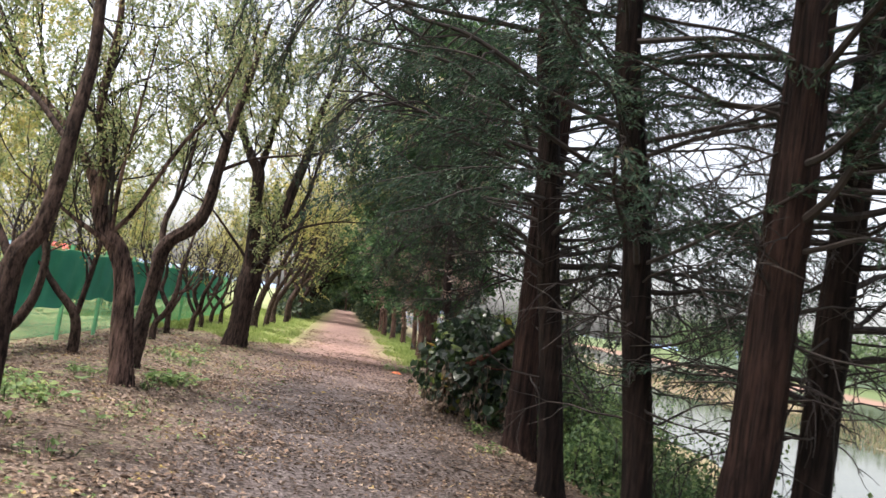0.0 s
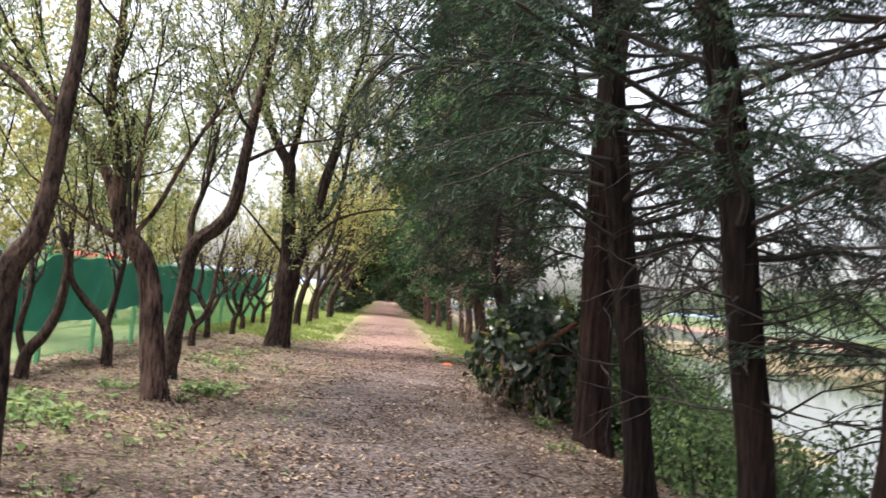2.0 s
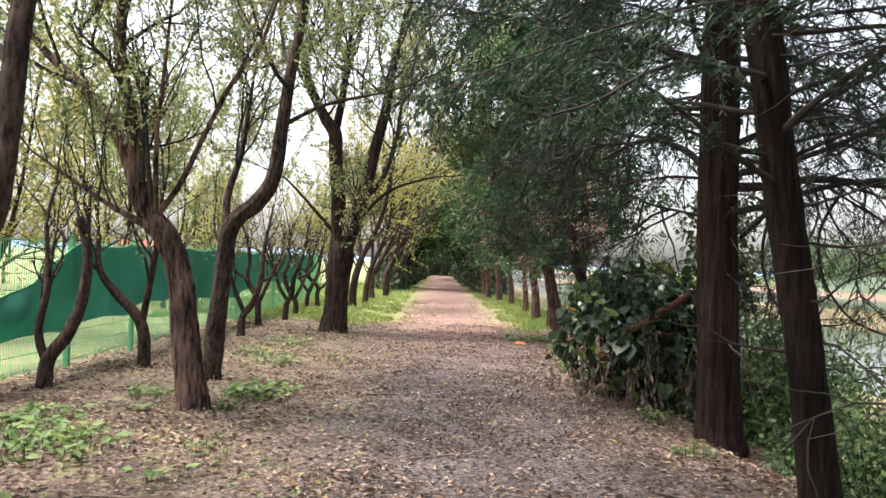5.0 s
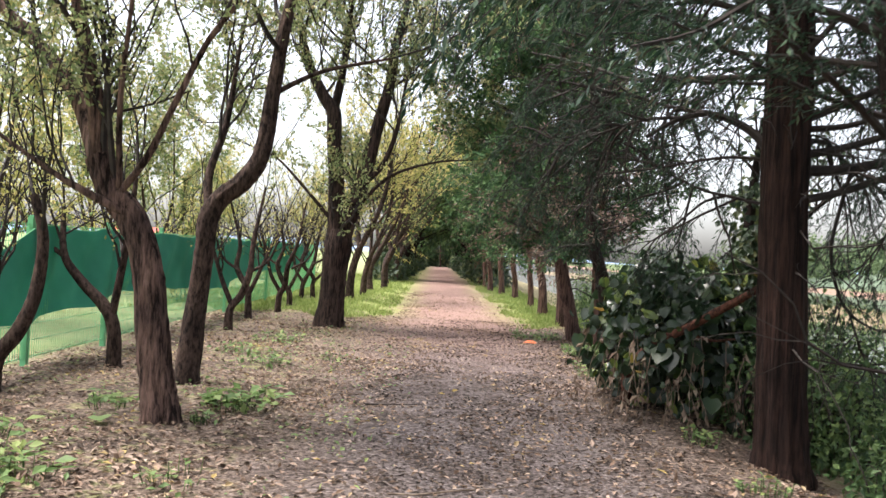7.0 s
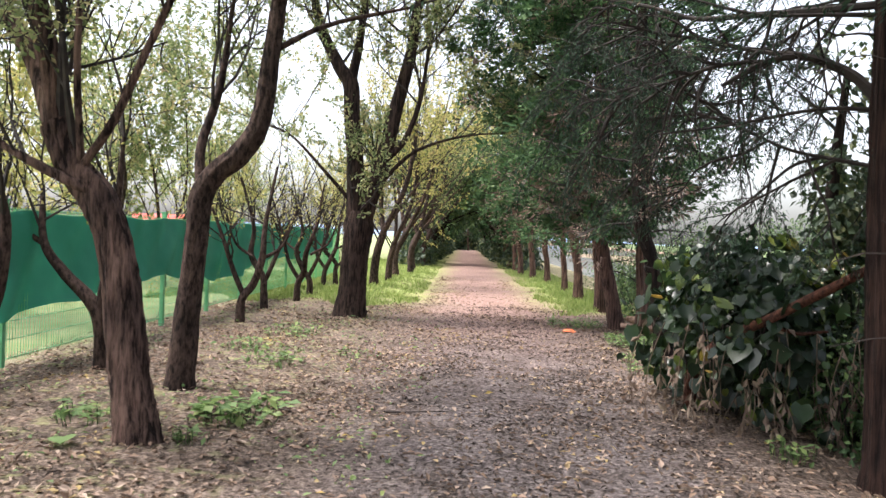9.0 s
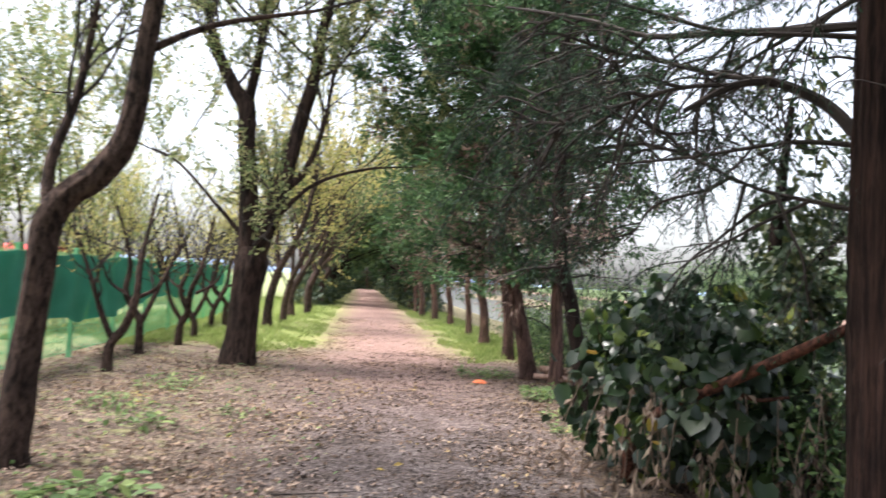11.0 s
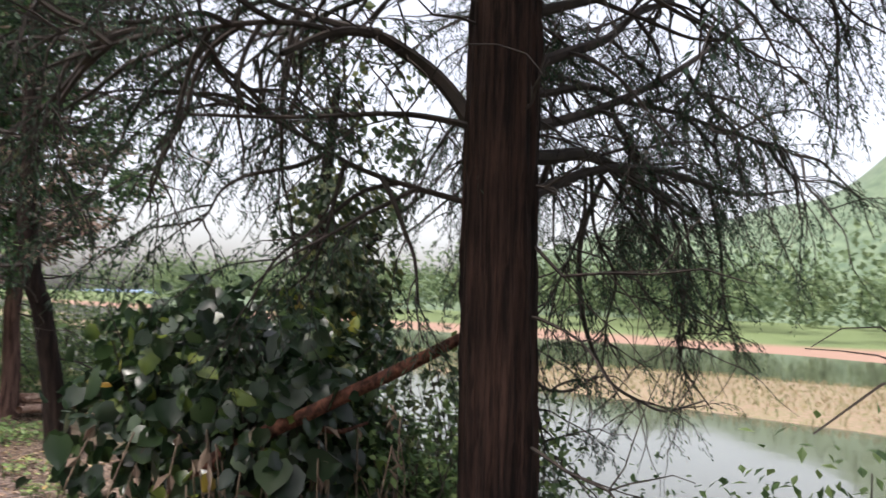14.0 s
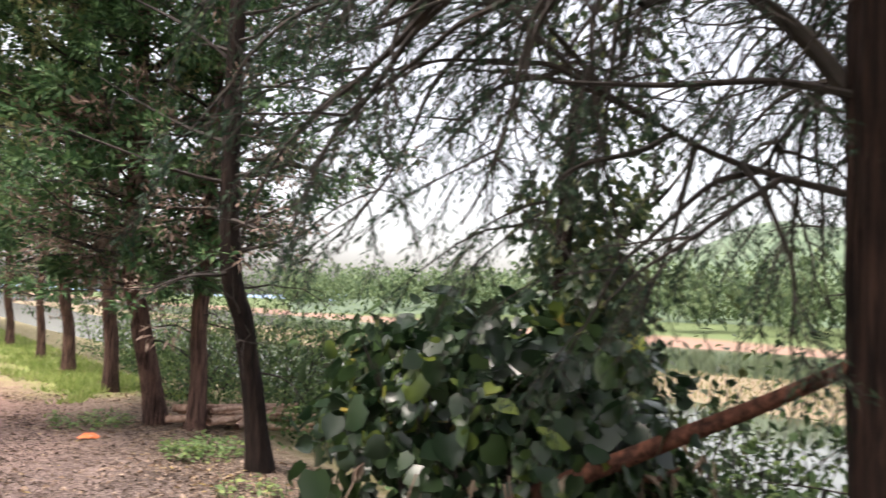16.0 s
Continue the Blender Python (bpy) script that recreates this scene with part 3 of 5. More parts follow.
broadleaf("tree", -2.52, 10.1, [
    [(0, 0, 0, 0.155), (-0.05, 0, 0.3, 0.13), (-0.10, 0, 0.7, 0.122), (-0.18, 0, 1.24, 0.109), (-0.32, 0, 1.6, 0.109), (-0.5, 0, 1.82, 0.097), (-0.62, 0, 2.1, 0.101)],
    [(-0.62, 0, 2.05, 0.076), (-0.63, -0.05, 2.41, 0.071), (-0.71, -0.1, 2.86, 0.063), (-0.81, -0.1, 3.4, 0.055), (-0.75, -0.2, 4.4, 0.038), (-0.9, -0.2, 5.6, 0.017)],
    [(-0.62, 0, 2.05, 0.076), (-0.84, 0.15, 2.49, 0.067), (-1.09, 0.2, 2.84, 0.059), (-1.4, 0.3, 3.14, 0.05), (-1.9, 0.4, 3.6, 0.038), (-2.5, 0.5, 4.5, 0.017)],
    [(-0.42, -0.05, 1.8, 0.029), (-0.19, -0.1, 2.11, 0.028), (0.02, -0.1, 2.58, 0.025), (0.26, -0.15, 3.05, 0.022), (0.56, -0.2, 3.48, 0.017), (0.8, -0.3, 4.2, 0.008)],
    [(-0.42, -0.05, 1.8, 0.025), (-0.39, -0.2, 2.51, 0.022), (-0.31, -0.3, 3.16, 0.017), (-0.2, -0.4, 4.2, 0.008)],
    [(-0.3, -0.05, 1.62, 0.038), (-0.62, -0.15, 1.78, 0.032), (-0.92, -0.2, 1.95, 0.021), (-1.5, -0.3, 2.35, 0.01)],
], 12, "stout fissured willow with a forked crown on leaf litter", bark_brown, leaf_green, 7, 2, 1.3, 0.06, 15, ridge=0.09, group="trees beside the fence")
broadleaf("tree", -2.87, 11.8, [
    [(0, 0, 0, 0.129), (0.06, 0, 0.74, 0.103), (0.12, 0, 1.32, 0.099), (0.15, 0, 1.7, 0.103), (0.28, 0, 1.92, 0.095), (0.48, 0, 2.09, 0.095), (0.66, 0, 2.4, 0.086), (0.74, 0, 3.03, 0.073), (0.8, 0, 3.56, 0.065), (0.88, 0, 4.03, 0.052), (1.1, 0, 5.4, 0.026)],
    [(0.15, 0, 1.72, 0.052), (0.1, 0.1, 2.15, 0.043), (0.22, 0.2, 2.7, 0.034), (0.3, 0.3, 3.6, 0.017)],
    [(0.74, 0, 3.0, 0.03), (1.2, 0.2, 3.3, 0.022), (1.9, 0.3, 3.5, 0.013)],
], 13, "leaning tree with an elbowed trunk beside a willow", bark_smooth, leaf_green, 7, 2, 1.4, 0.06, 15, group="trees beside the fence")
broadleaf("tree", -2.32, 18.6, [
    [(0, 0, 0, 0.29), (0.03, 0, 0.5, 0.235), (0.05, 0, 1.08, 0.225), (0.09, 0, 1.6, 0.25), (0.09, 0, 1.85, 0.2)],
    [(0.03, 0, 1.6, 0.16), (-0.01, 0, 2.68, 0.15), (-0.1, 0, 3.5, 0.14), (-0.14, 0, 4.06, 0.14), (-0.37, 0, 4.4, 0.11), (-0.74, 0, 5.2, 0.08), (-1.0, 0, 6.6, 0.03)],
    [(-0.14, 0, 4.0, 0.09), (0.0, 0.1, 5.0, 0.07), (0.1, 0.2, 6.4, 0.03)],
    [(0.14, 0, 1.6, 0.17), (0.3, 0, 2.2, 0.16), (0.47, 0, 2.71, 0.145), (0.68, 0, 3.68, 0.12), (0.9, 0, 4.66, 0.1), (0.98, 0, 5.4, 0.08), (1.3, 0, 6.8, 0.03)],
    [(0.5, 0, 2.75, 0.07), (0.85, -0.1, 3.1, 0.05), (1.1, -0.2, 3.8, 0.04), (1.2, -0.2, 4.6, 0.02)],
    [(0.4, 0, 2.3, 0.04), (1.0, 0, 2.9, 0.03), (1.8, 0, 3.2, 0.02), (2.6, 0, 3.3, 0.01)],
    [(-0.05, 0, 2.0, 0.04), (-0.5, -0.1, 2.5, 0.03), (-1.1, -0.2, 3.1, 0.02), (-1.6, -0.2, 3.3, 0.01)],
], 14, "large dark tree with a trunk forked into a V", bark_brown_dark, leaf_green, 8, 2, 1.9, 0.08, 20, group="trees beside the fence", first=0.62, toward=(0.1, -0.1, 0.3))

# small gnarled trees along the fence
SMALL = [(-3.93, 12.6), (-3.78, 16.9), (-3.99, 19.2), (-3.74, 20.8), (-3.8, 22.5), (-4.1, 25.9), (-3.9, 26.7), (-4.35, 10.9)]
for k, (x, y) in enumerate(SMALL):
    r = np.random.default_rng(40 + k)
    s = 1 if k % 2 else -1
    w = 0.075 if y > 12 else 0.09
    e = r.uniform(-0.1, 0.1, 8)
    if k == 7:
        limbs = [[(0, 0, 0, 0.085), (0.04, 0, 0.3, 0.075), (0.22, 0, 0.55, 0.07), (0.36, 0, 0.9, 0.06), (0.4, 0, 1.4, 0.05), (0.3, 0, 1.8, 0.04)],
                 [(0.02, 0, 0.25, 0.05), (-0.08, 0, 0.6, 0.045), (0.0, 0, 1.1, 0.035), (-0.1, 0.1, 1.7, 0.02)]]
    elif k == 0:
        limbs = [[(0, 0, 0, 0.085), (-0.02, 0, 0.4, 0.075), (-0.12, 0, 0.65, 0.07), (-0.42, 0, 0.95, 0.055), (-0.62, 0, 1.25, 0.04), (-0.7, 0.1, 1.8, 0.02)],
                 [(-0.05, 0, 0.55, 0.05), (0.02, 0, 1.0, 0.045), (0.1, 0, 1.6, 0.04), (0.15, 0, 2.3, 0.02)],
                 [(-0.6, 0, 1.2, 0.03), (-0.95, 0, 1.45, 0.02), (-1.3, 0, 1.9, 0.012)]]
    else:
        limbs = [[(0, 0, 0, w), (0.02 * s, 0, 0.35, w * 0.85), (0.1 * s + e[0], 0, 0.6, w * 0.8), (0.28 * s + e[1], e[2], 1.0, w * 0.7), (0.3 * s + e[3], e[2], 1.5, w * 0.5), (0.5 * s, 0, 2.4, w * 0.25)],
                 [(0.03 * s, 0, 0.45, w * 0.6), (-0.2 * s + e[4], 0, 0.8, w * 0.55), (-0.3 * s, e[5], 1.3, w * 0.4), (-0.55 * s + e[6], 0, 1.9, w * 0.2)],
                 [(0.25 * s, 0, 0.95, w * 0.4), (0.6 * s, 0.1, 1.2, w * 0.3), (0.8 * s, 0.1, 1.75, w * 0.15)]]
    broadleaf("small_tree", x, y, limbs, 60 + k, "small gnarled bare-limbed tree in front of the green fence", bark_smooth, leaf_yellow, 9, 1, 0.95, 0.06, 4, 0.04, "small trees along the fence", 4, 14, 0.4)


def row_tree(x, y, seed, h, lean, mat, label, bark=bark_smooth, per=5, length=2.2, leaf=0.13, name="tree", r0=0.13, group="avenue trees", low=1.5):
    r = np.random.default_rng(seed)
    e = r.uniform(-0.3, 0.3, 8)
    limbs = [[(0, 0, 0, r0), (e[0] * 0.2, 0, 0.8, r0 * 0.85), (lean * 0.2, e[1] * 0.2, low, r0 * 0.8)],
             [(lean * 0.2, e[1] * 0.2, low, r0 * 0.65), (lean * 0.6 + e[2], e[3], low + (h - low) * 0.4, r0 * 0.5), (lean + e[4], e[5], h, r0 * 0.2)],
             [(lean * 0.2, e[1] * 0.2, low - 0.1, r0 * 0.55), (-lean * 0.2 + e[6], 0.4, low + (h - low) * 0.35, r0 * 0.4), (-lean * 0.5 + e[7], 0.6, h * 0.95, r0 * 0.15)],
             [(lean * 0.3, 0, low + 0.2, r0 * 0.3), (lean * 0.9, -0.2, low + (h - low) * 0.3, r0 * 0.2), (lean * 1.5, -0.3, low + (h - low) * 0.5, r0 * 0.1)]]
    return broadleaf(name, x, y, limbs, seed, label, bark, mat, 5, 2, length, leaf, per, 0.04, group, 4, 12, 0.3, fine=3)


# avenue beyond, on the fence side, leaning over the path
proto = [row_tree(-2.85, 26.7, 101, 5.6, 1.2, leaf_yellow, "autumn-yellow avenue tree leaning over the path"),
         row_tree(-2.7, 32.3, 102, 5.8, 1.4, leaf_yellow, "autumn-yellow avenue tree leaning over the path"),
         row_tree(-2.35, 34.8, 103, 5.4, 1.3, leaf_green, "pale green avenue tree leaning over the path")]
# the last four are unseen trees round the start, added to cut frontal light
for k, (x, y) in enumerate([(-2.66, 29.0), (-2.5, 38.0), (-2.3, 42.6), (-2.7, 1.6), (-2.8, -2.5), (-2.6, -7), (-2.7, -12)]):
    copy_thing(proto[k % 3], pose(x, y, 0, 0, 0, (k * 17) % 50 - 25) @ Matrix.Scale(0.85 + 0.12 * (k * 7 % 4), 4))

deep = row_tree(-2.3, 46, 104, 4.8, 2.6, leaf_under, "dark green avenue tree arching over the path", per=7, leaf=0.36, length=2.0, low=1.9, bark=bark_dark)
for k in range(14):
    y = 47.5 + (k // 2) * 5.6 + (k % 2) * 1.7
    x = (2.1 if k % 2 else -2.2) * (1 - 0.015 * (k // 2))
    copy_thing(deep, pose(x, y, 0, 0, 0, (180 if k % 2 else 0) + (k * 29) % 50 - 25) @ Matrix.Scale(0.9 + 0.1 * (k * 3 % 4), 4))

# scrub and trees on the field beyond the fence
far_p = [row_tree(-8.5, 17, 111, 4.6, 0.8, leaf_yellow, "sparse autumn tree in the field behind the fence", group="field trees", per=10, low=1.0, r0=0.075),
         row_tree(-7.5, 23.5, 112, 5.0, -0.6, leaf_green, "sparse pale green tree in the field behind the fence", group="field trees", per=10, low=0.9, r0=0.07)]
r = np.random.default_rng(7)
for k in range(14):
    y = 12 + k * 3.6 + r.uniform(-1, 1)
    x = -6.6 - r.uniform(0, 1) ** 1.5 * 11
    copy_thing(far_p[k % 2], pose(x, y, 0, 0, 0, r.uniform(0, 360)))

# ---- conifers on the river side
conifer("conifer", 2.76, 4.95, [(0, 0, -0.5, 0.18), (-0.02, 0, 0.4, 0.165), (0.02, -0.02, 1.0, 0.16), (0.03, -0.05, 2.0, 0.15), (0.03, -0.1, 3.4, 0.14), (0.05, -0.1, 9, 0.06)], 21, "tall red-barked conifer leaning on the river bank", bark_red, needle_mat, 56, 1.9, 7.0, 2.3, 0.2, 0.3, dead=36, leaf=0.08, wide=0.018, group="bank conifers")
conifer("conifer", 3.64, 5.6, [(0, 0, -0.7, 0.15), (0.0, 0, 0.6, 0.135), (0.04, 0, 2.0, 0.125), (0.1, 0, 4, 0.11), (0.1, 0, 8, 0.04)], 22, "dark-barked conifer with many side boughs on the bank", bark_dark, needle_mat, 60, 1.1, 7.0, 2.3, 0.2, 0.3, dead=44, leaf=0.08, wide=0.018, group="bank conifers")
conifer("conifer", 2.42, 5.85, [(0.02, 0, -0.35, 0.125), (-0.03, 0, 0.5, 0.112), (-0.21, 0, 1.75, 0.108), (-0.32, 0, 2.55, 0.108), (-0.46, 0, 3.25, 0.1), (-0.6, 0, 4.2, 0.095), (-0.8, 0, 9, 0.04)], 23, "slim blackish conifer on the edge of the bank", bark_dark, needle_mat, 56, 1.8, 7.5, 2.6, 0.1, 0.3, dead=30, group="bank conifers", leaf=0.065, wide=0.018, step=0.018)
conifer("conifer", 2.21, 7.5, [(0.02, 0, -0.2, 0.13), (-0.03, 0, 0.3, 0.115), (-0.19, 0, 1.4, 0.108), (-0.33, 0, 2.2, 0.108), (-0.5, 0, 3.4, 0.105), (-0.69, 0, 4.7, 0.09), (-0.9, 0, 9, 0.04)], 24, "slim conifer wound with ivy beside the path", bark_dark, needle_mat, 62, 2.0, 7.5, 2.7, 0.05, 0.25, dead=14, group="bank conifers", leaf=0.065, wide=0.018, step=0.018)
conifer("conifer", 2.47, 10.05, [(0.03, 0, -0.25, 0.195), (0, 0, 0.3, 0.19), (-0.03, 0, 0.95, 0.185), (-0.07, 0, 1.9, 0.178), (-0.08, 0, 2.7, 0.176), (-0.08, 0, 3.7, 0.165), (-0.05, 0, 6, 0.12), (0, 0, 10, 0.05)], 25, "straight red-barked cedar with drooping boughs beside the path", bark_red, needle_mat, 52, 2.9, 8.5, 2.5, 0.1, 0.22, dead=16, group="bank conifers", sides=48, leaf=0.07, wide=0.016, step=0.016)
conifer("conifer", 2.36, 15.5, [(0, 0, -0.1, 0.115), (-0.10, 0, 0.6, 0.095), (-0.24, 0, 1.3, 0.09), (-0.45, 0, 2.4, 0.085), (-0.5, 0, 7, 0.05)], 26, "leaning cedar with a dense dark green crown", bark_dark, needle_lit, 48, dead=14, group="bank conifers", clumps=dict(profile=((1.75, 1.0), (2.4, 1.7), (4, 1.9), (6, 1.5), (8.5, 0.6)), clump=0.15, per=56, leaf=0.09, wide=0.03, brown=0.45, step=0.26, keep=0.75))
conifer("conifer", 2.30, 18.4, [(0, 0, -0.1, 0.13), (-0.14, 0, 0.6, 0.115), (-0.3, 0, 1.3, 0.11), (-0.45, 0, 2.4, 0.10), (-0.5, 0, 8, 0.05)], 27, "leaning cedar with a dense crown overhanging the path", bark_pink_lit, needle_lit, 170, dead=8, group="bank conifers", clumps=dict(profile=((1.5, 1.2), (1.9, 1.9), (2.5, 2.5), (3.4, 2.3), (5, 2.75), (7, 2.2), (9.5, 0.8)), clump=0.21, per=50, leaf=0.12, wide=0.055, brown=0.42, step=0.25, keep=0.9, lean=(-0.15, -0.1)))
conifer("conifer", 2.58, 17.9, [(0, 0, -0.1, 0.11), (0.0, 0, 0.6, 0.095), (-0.04, 0, 1.3, 0.09), (0, 0, 2.4, 0.085), (0, 0, 7, 0.04)], 28, "slender cedar with reddish bark", bark_pink_lit, needle_lit, 46, dead=10, group="bank conifers", clumps=dict(profile=((1.8, 1.0), (2.6, 2.0), (4.5, 2.2), (8, 0.8)), clump=0.17, per=40, leaf=0.11, wide=0.04, brown=0.5, step=0.28, keep=0.75))
cp = [conifer("conifer", 2.6, 21.9, [(0, 0, -0.1, 0.12), (-0.05, 0, 0.8, 0.11), (-0.15, 0, 2, 0.10), (-0.2, 0, 7, 0.04)], 29, "dense green cedar leaning over the path", bark_pink_lit, needle_lit, 64, group="bank conifers", sides=12, dead=4, clumps=dict(profile=((1.4, 1.2), (2.2, 2.1), (4.5, 2.4), (8, 0.8)), clump=0.24, per=26, leaf=0.13, wide=0.07, brown=0.35, step=0.34, keep=0.8)),
      conifer("conifer", 2.6, 25.1, [(0, 0, -0.1, 0.13), (-0.05, 0, 0.8, 0.11), (-0.2, 0, 2, 0.10), (-0.3, 0, 7, 0.04)], 30, "dense green cedar leaning over the path", bark_pink_lit, needle_lit, 64, group="bank conifers", sides=12, dead=4, clumps=dict(profile=((1.4, 1.2), (2.2, 2.1), (4.5, 2.4), (8, 0.8)), clump=0.24, per=26, leaf=0.13, wide=0.07, brown=0.35, step=0.34, keep=0.8))]
cf = [conifer("conifer", 2.35, 35.5, [(0, 0, -0.1, 0.12), (-0.05, 0, 0.8, 0.11), (-0.15, 0, 2, 0.10), (-0.2, 0, 7, 0.04)], 31, "dense green cedar leaning over the path", bark_pink_lit, needle_lit, 46, group="bank conifers", sides=8, clumps=dict(profile=((1.4, 1.3), (2.2, 2.3), (4.5, 2.5), (8, 0.9)), clump=0.3, per=18, leaf=0.2, wide=0.12, brown=0.3, step=0.42, keep=0.8)),
      conifer("conifer", 2.1, 38.5, [(0, 0, -0.1, 0.12), (-0.05, 0, 0.8, 0.11), (-0.2, 0, 2, 0.10), (-0.3, 0, 7, 0.04)], 32, "dense green cedar leaning over the path", bark_pink_lit, needle_lit, 46, group="bank conifers", sides=8, clumps=dict(profile=((1.4, 1.3), (2.2, 2.3), (4.5, 2.5), (8, 0.9)), clump=0.3, per=18, leaf=0.2, wide=0.12, brown=0.3, step=0.42, keep=0.8))]
ROWS_FAR_AND_BEHIND = [(2.7, 28.6), (2.6, 32.6), (2.1, 42), (2.0, 45), (2.0, 49), (2.6, 57), (2.6, 66), (2.6, 79), (0.2, 96), (-1.6, 92), (1.8, 92), (-3.5, 95), (3.6, 95), (-5.5, 96), (5.6, 97)]
# unseen cedars behind the camera, added to darken the trunks facing it
ROWS_FAR_AND_BEHIND += [(2.7, -2.2), (2.6, -5.5), (2.7, -9.5), (2.4, -14), (-2.6, -16), (0.4, -20)]
for k, (x, y) in enumerate(ROWS_FAR_AND_BEHIND):
    copy_thing((cp if 0 < y < 34 else cf)[k % 2], pose(x, y, gz(x, y), 0, 0, (k * 37) % 50 - 25) @ Matrix.Scale(0.8 + 0.11 * (k * 5 % 4), 4))

# drooping right-hand boughs of the cedar beside the path hang over the water
rng = np.random.default_rng(77)
OUT = [((2.36, 10.2, 2.05), (-0.7, 0.5, 0.05), 1.7, 0.016), ((1.66, 10.42, 2.78), (-0.9, 0.3, -0.1), 1.3, 0.016), ((1.9, 10.4, 2.83), (-0.5, 0.7, 0.2), 1.5, 0.02), ((2.3, 10.2, 4.3), (-0.6, 0.8, 0.1), 2.6, 0.03), ((2.5, 10.2, 4.6), (0.7, 0.7, 0.1), 2.8, 0.03), ((2.5, 10.1, 4.3), (0.9, -0.4, 0.1), 2.8, 0.03), ((2.4, 10.2, 3.4), (0.1, 1.0, 0.15), 2.4, 0.025), ((3.69, 10.3, 2.84), (0.9, 0.4, -0.05), 2.0, 0.02), ((4.6, 10.3, 3.3), (0.9, 0.3, -0.1), 2.0, 0.02), ((4.3, 10.5, 3.0), (0.9, -0.2, 0.0), 2.0, 0.02), ((5.2, 10.4, 3.7), (0.8, 0.4, -0.1), 1.8, 0.02), ((4.34, 10.3, 2.51), (0.8, 0.5, 0.1), 1.8, 0.018), ((3.56, 10.35, 2.93), (0.4, 0.8, 0.2), 1.8, 0.018), ((2.3, 10.1, 3.1), (-0.9, 0.6, 0.15), 2.6, 0.03), ((2.3, 10.0, 3.5), (-1.0, 0.1, 0.1), 2.8, 0.03), ((2.5, 10.2, 3.6), (0.8, 0.6, 0.2), 2.6, 0.03), ((2.5, 10.1, 3.9), (1.0, 0.2, 0.1), 2.8, 0.03), ((2.55, 10.2, 2.35), (1, 0.1, 0.12), 2.6, 0.05), ((2.55, 10.1, 2.75), (1, 0.0, 0.35), 2.6, 0.035), ((2.5, 10.2, 2.6), (0.8, 0.5, 0.2), 2.3, 0.028), ((2.5, 10.0, 3.0), (0.9, -0.3, 0.2), 2.4, 0.03), ((2.45, 10.2, 3.2), (0.7, 0.8, 0.3), 2.2, 0.025)]
OVER = [((1.66, 7.5, 3.8), (-1, 0.25, 0.3), 3.2, 0.03), ((2.3, 10.0, 4.3), (-1, -0.1, 0.25), 3.4, 0.03), ((1.56, 7.5, 4.4), (-1, 0.0, 0.15), 3.2, 0.03), ((1.75, 7.5, 3.2), (-0.9, 0.2, 0.25), 2.2, 0.025)]


def bough(p, d, ln, r, cedar_wood, cedar_leaf):
    """One crooked bough with drooping side shoots and feathery sprays."""
    line = spline(branch_line(p, d, ln, rng, 6, 0.1, 0.35, 0.1), 3)
    tube(cedar_wood, line, np.linspace(r, r * 0.3, len(line)), 7)
    for j in range(12):
        i = int((0.2 + 0.78 * (j + rng.uniform(0, 1)) / 12) * (len(line) - 2))
        dd = unit(line[i + 1] - line[i]) * 0.6 + rng.normal(0, 0.45, 3) + np.array([0, 0, -0.25])
        sub = spline(branch_line(line[i], dd, rng.uniform(0.6, 1.3), rng, 6, 0.0, 0.9, 0.22), 3)
        tube(cedar_wood, sub, np.linspace(0.014, 0.004, len(sub)), 5)
        for q in range(4):
            m = int(rng.uniform(0.25, 1) * (len(sub) - 2))
            spray_branch(cedar_wood, cedar_leaf, sub[m], unit(sub[m + 1] - sub[m]) + rng.normal(0, 0.6, 3), rng.uniform(0.3, 0.7), 0.006, rng, 0.8, 0.0, 0.25, 0.06, 0.24, 0.05, 0.012, 0.018)


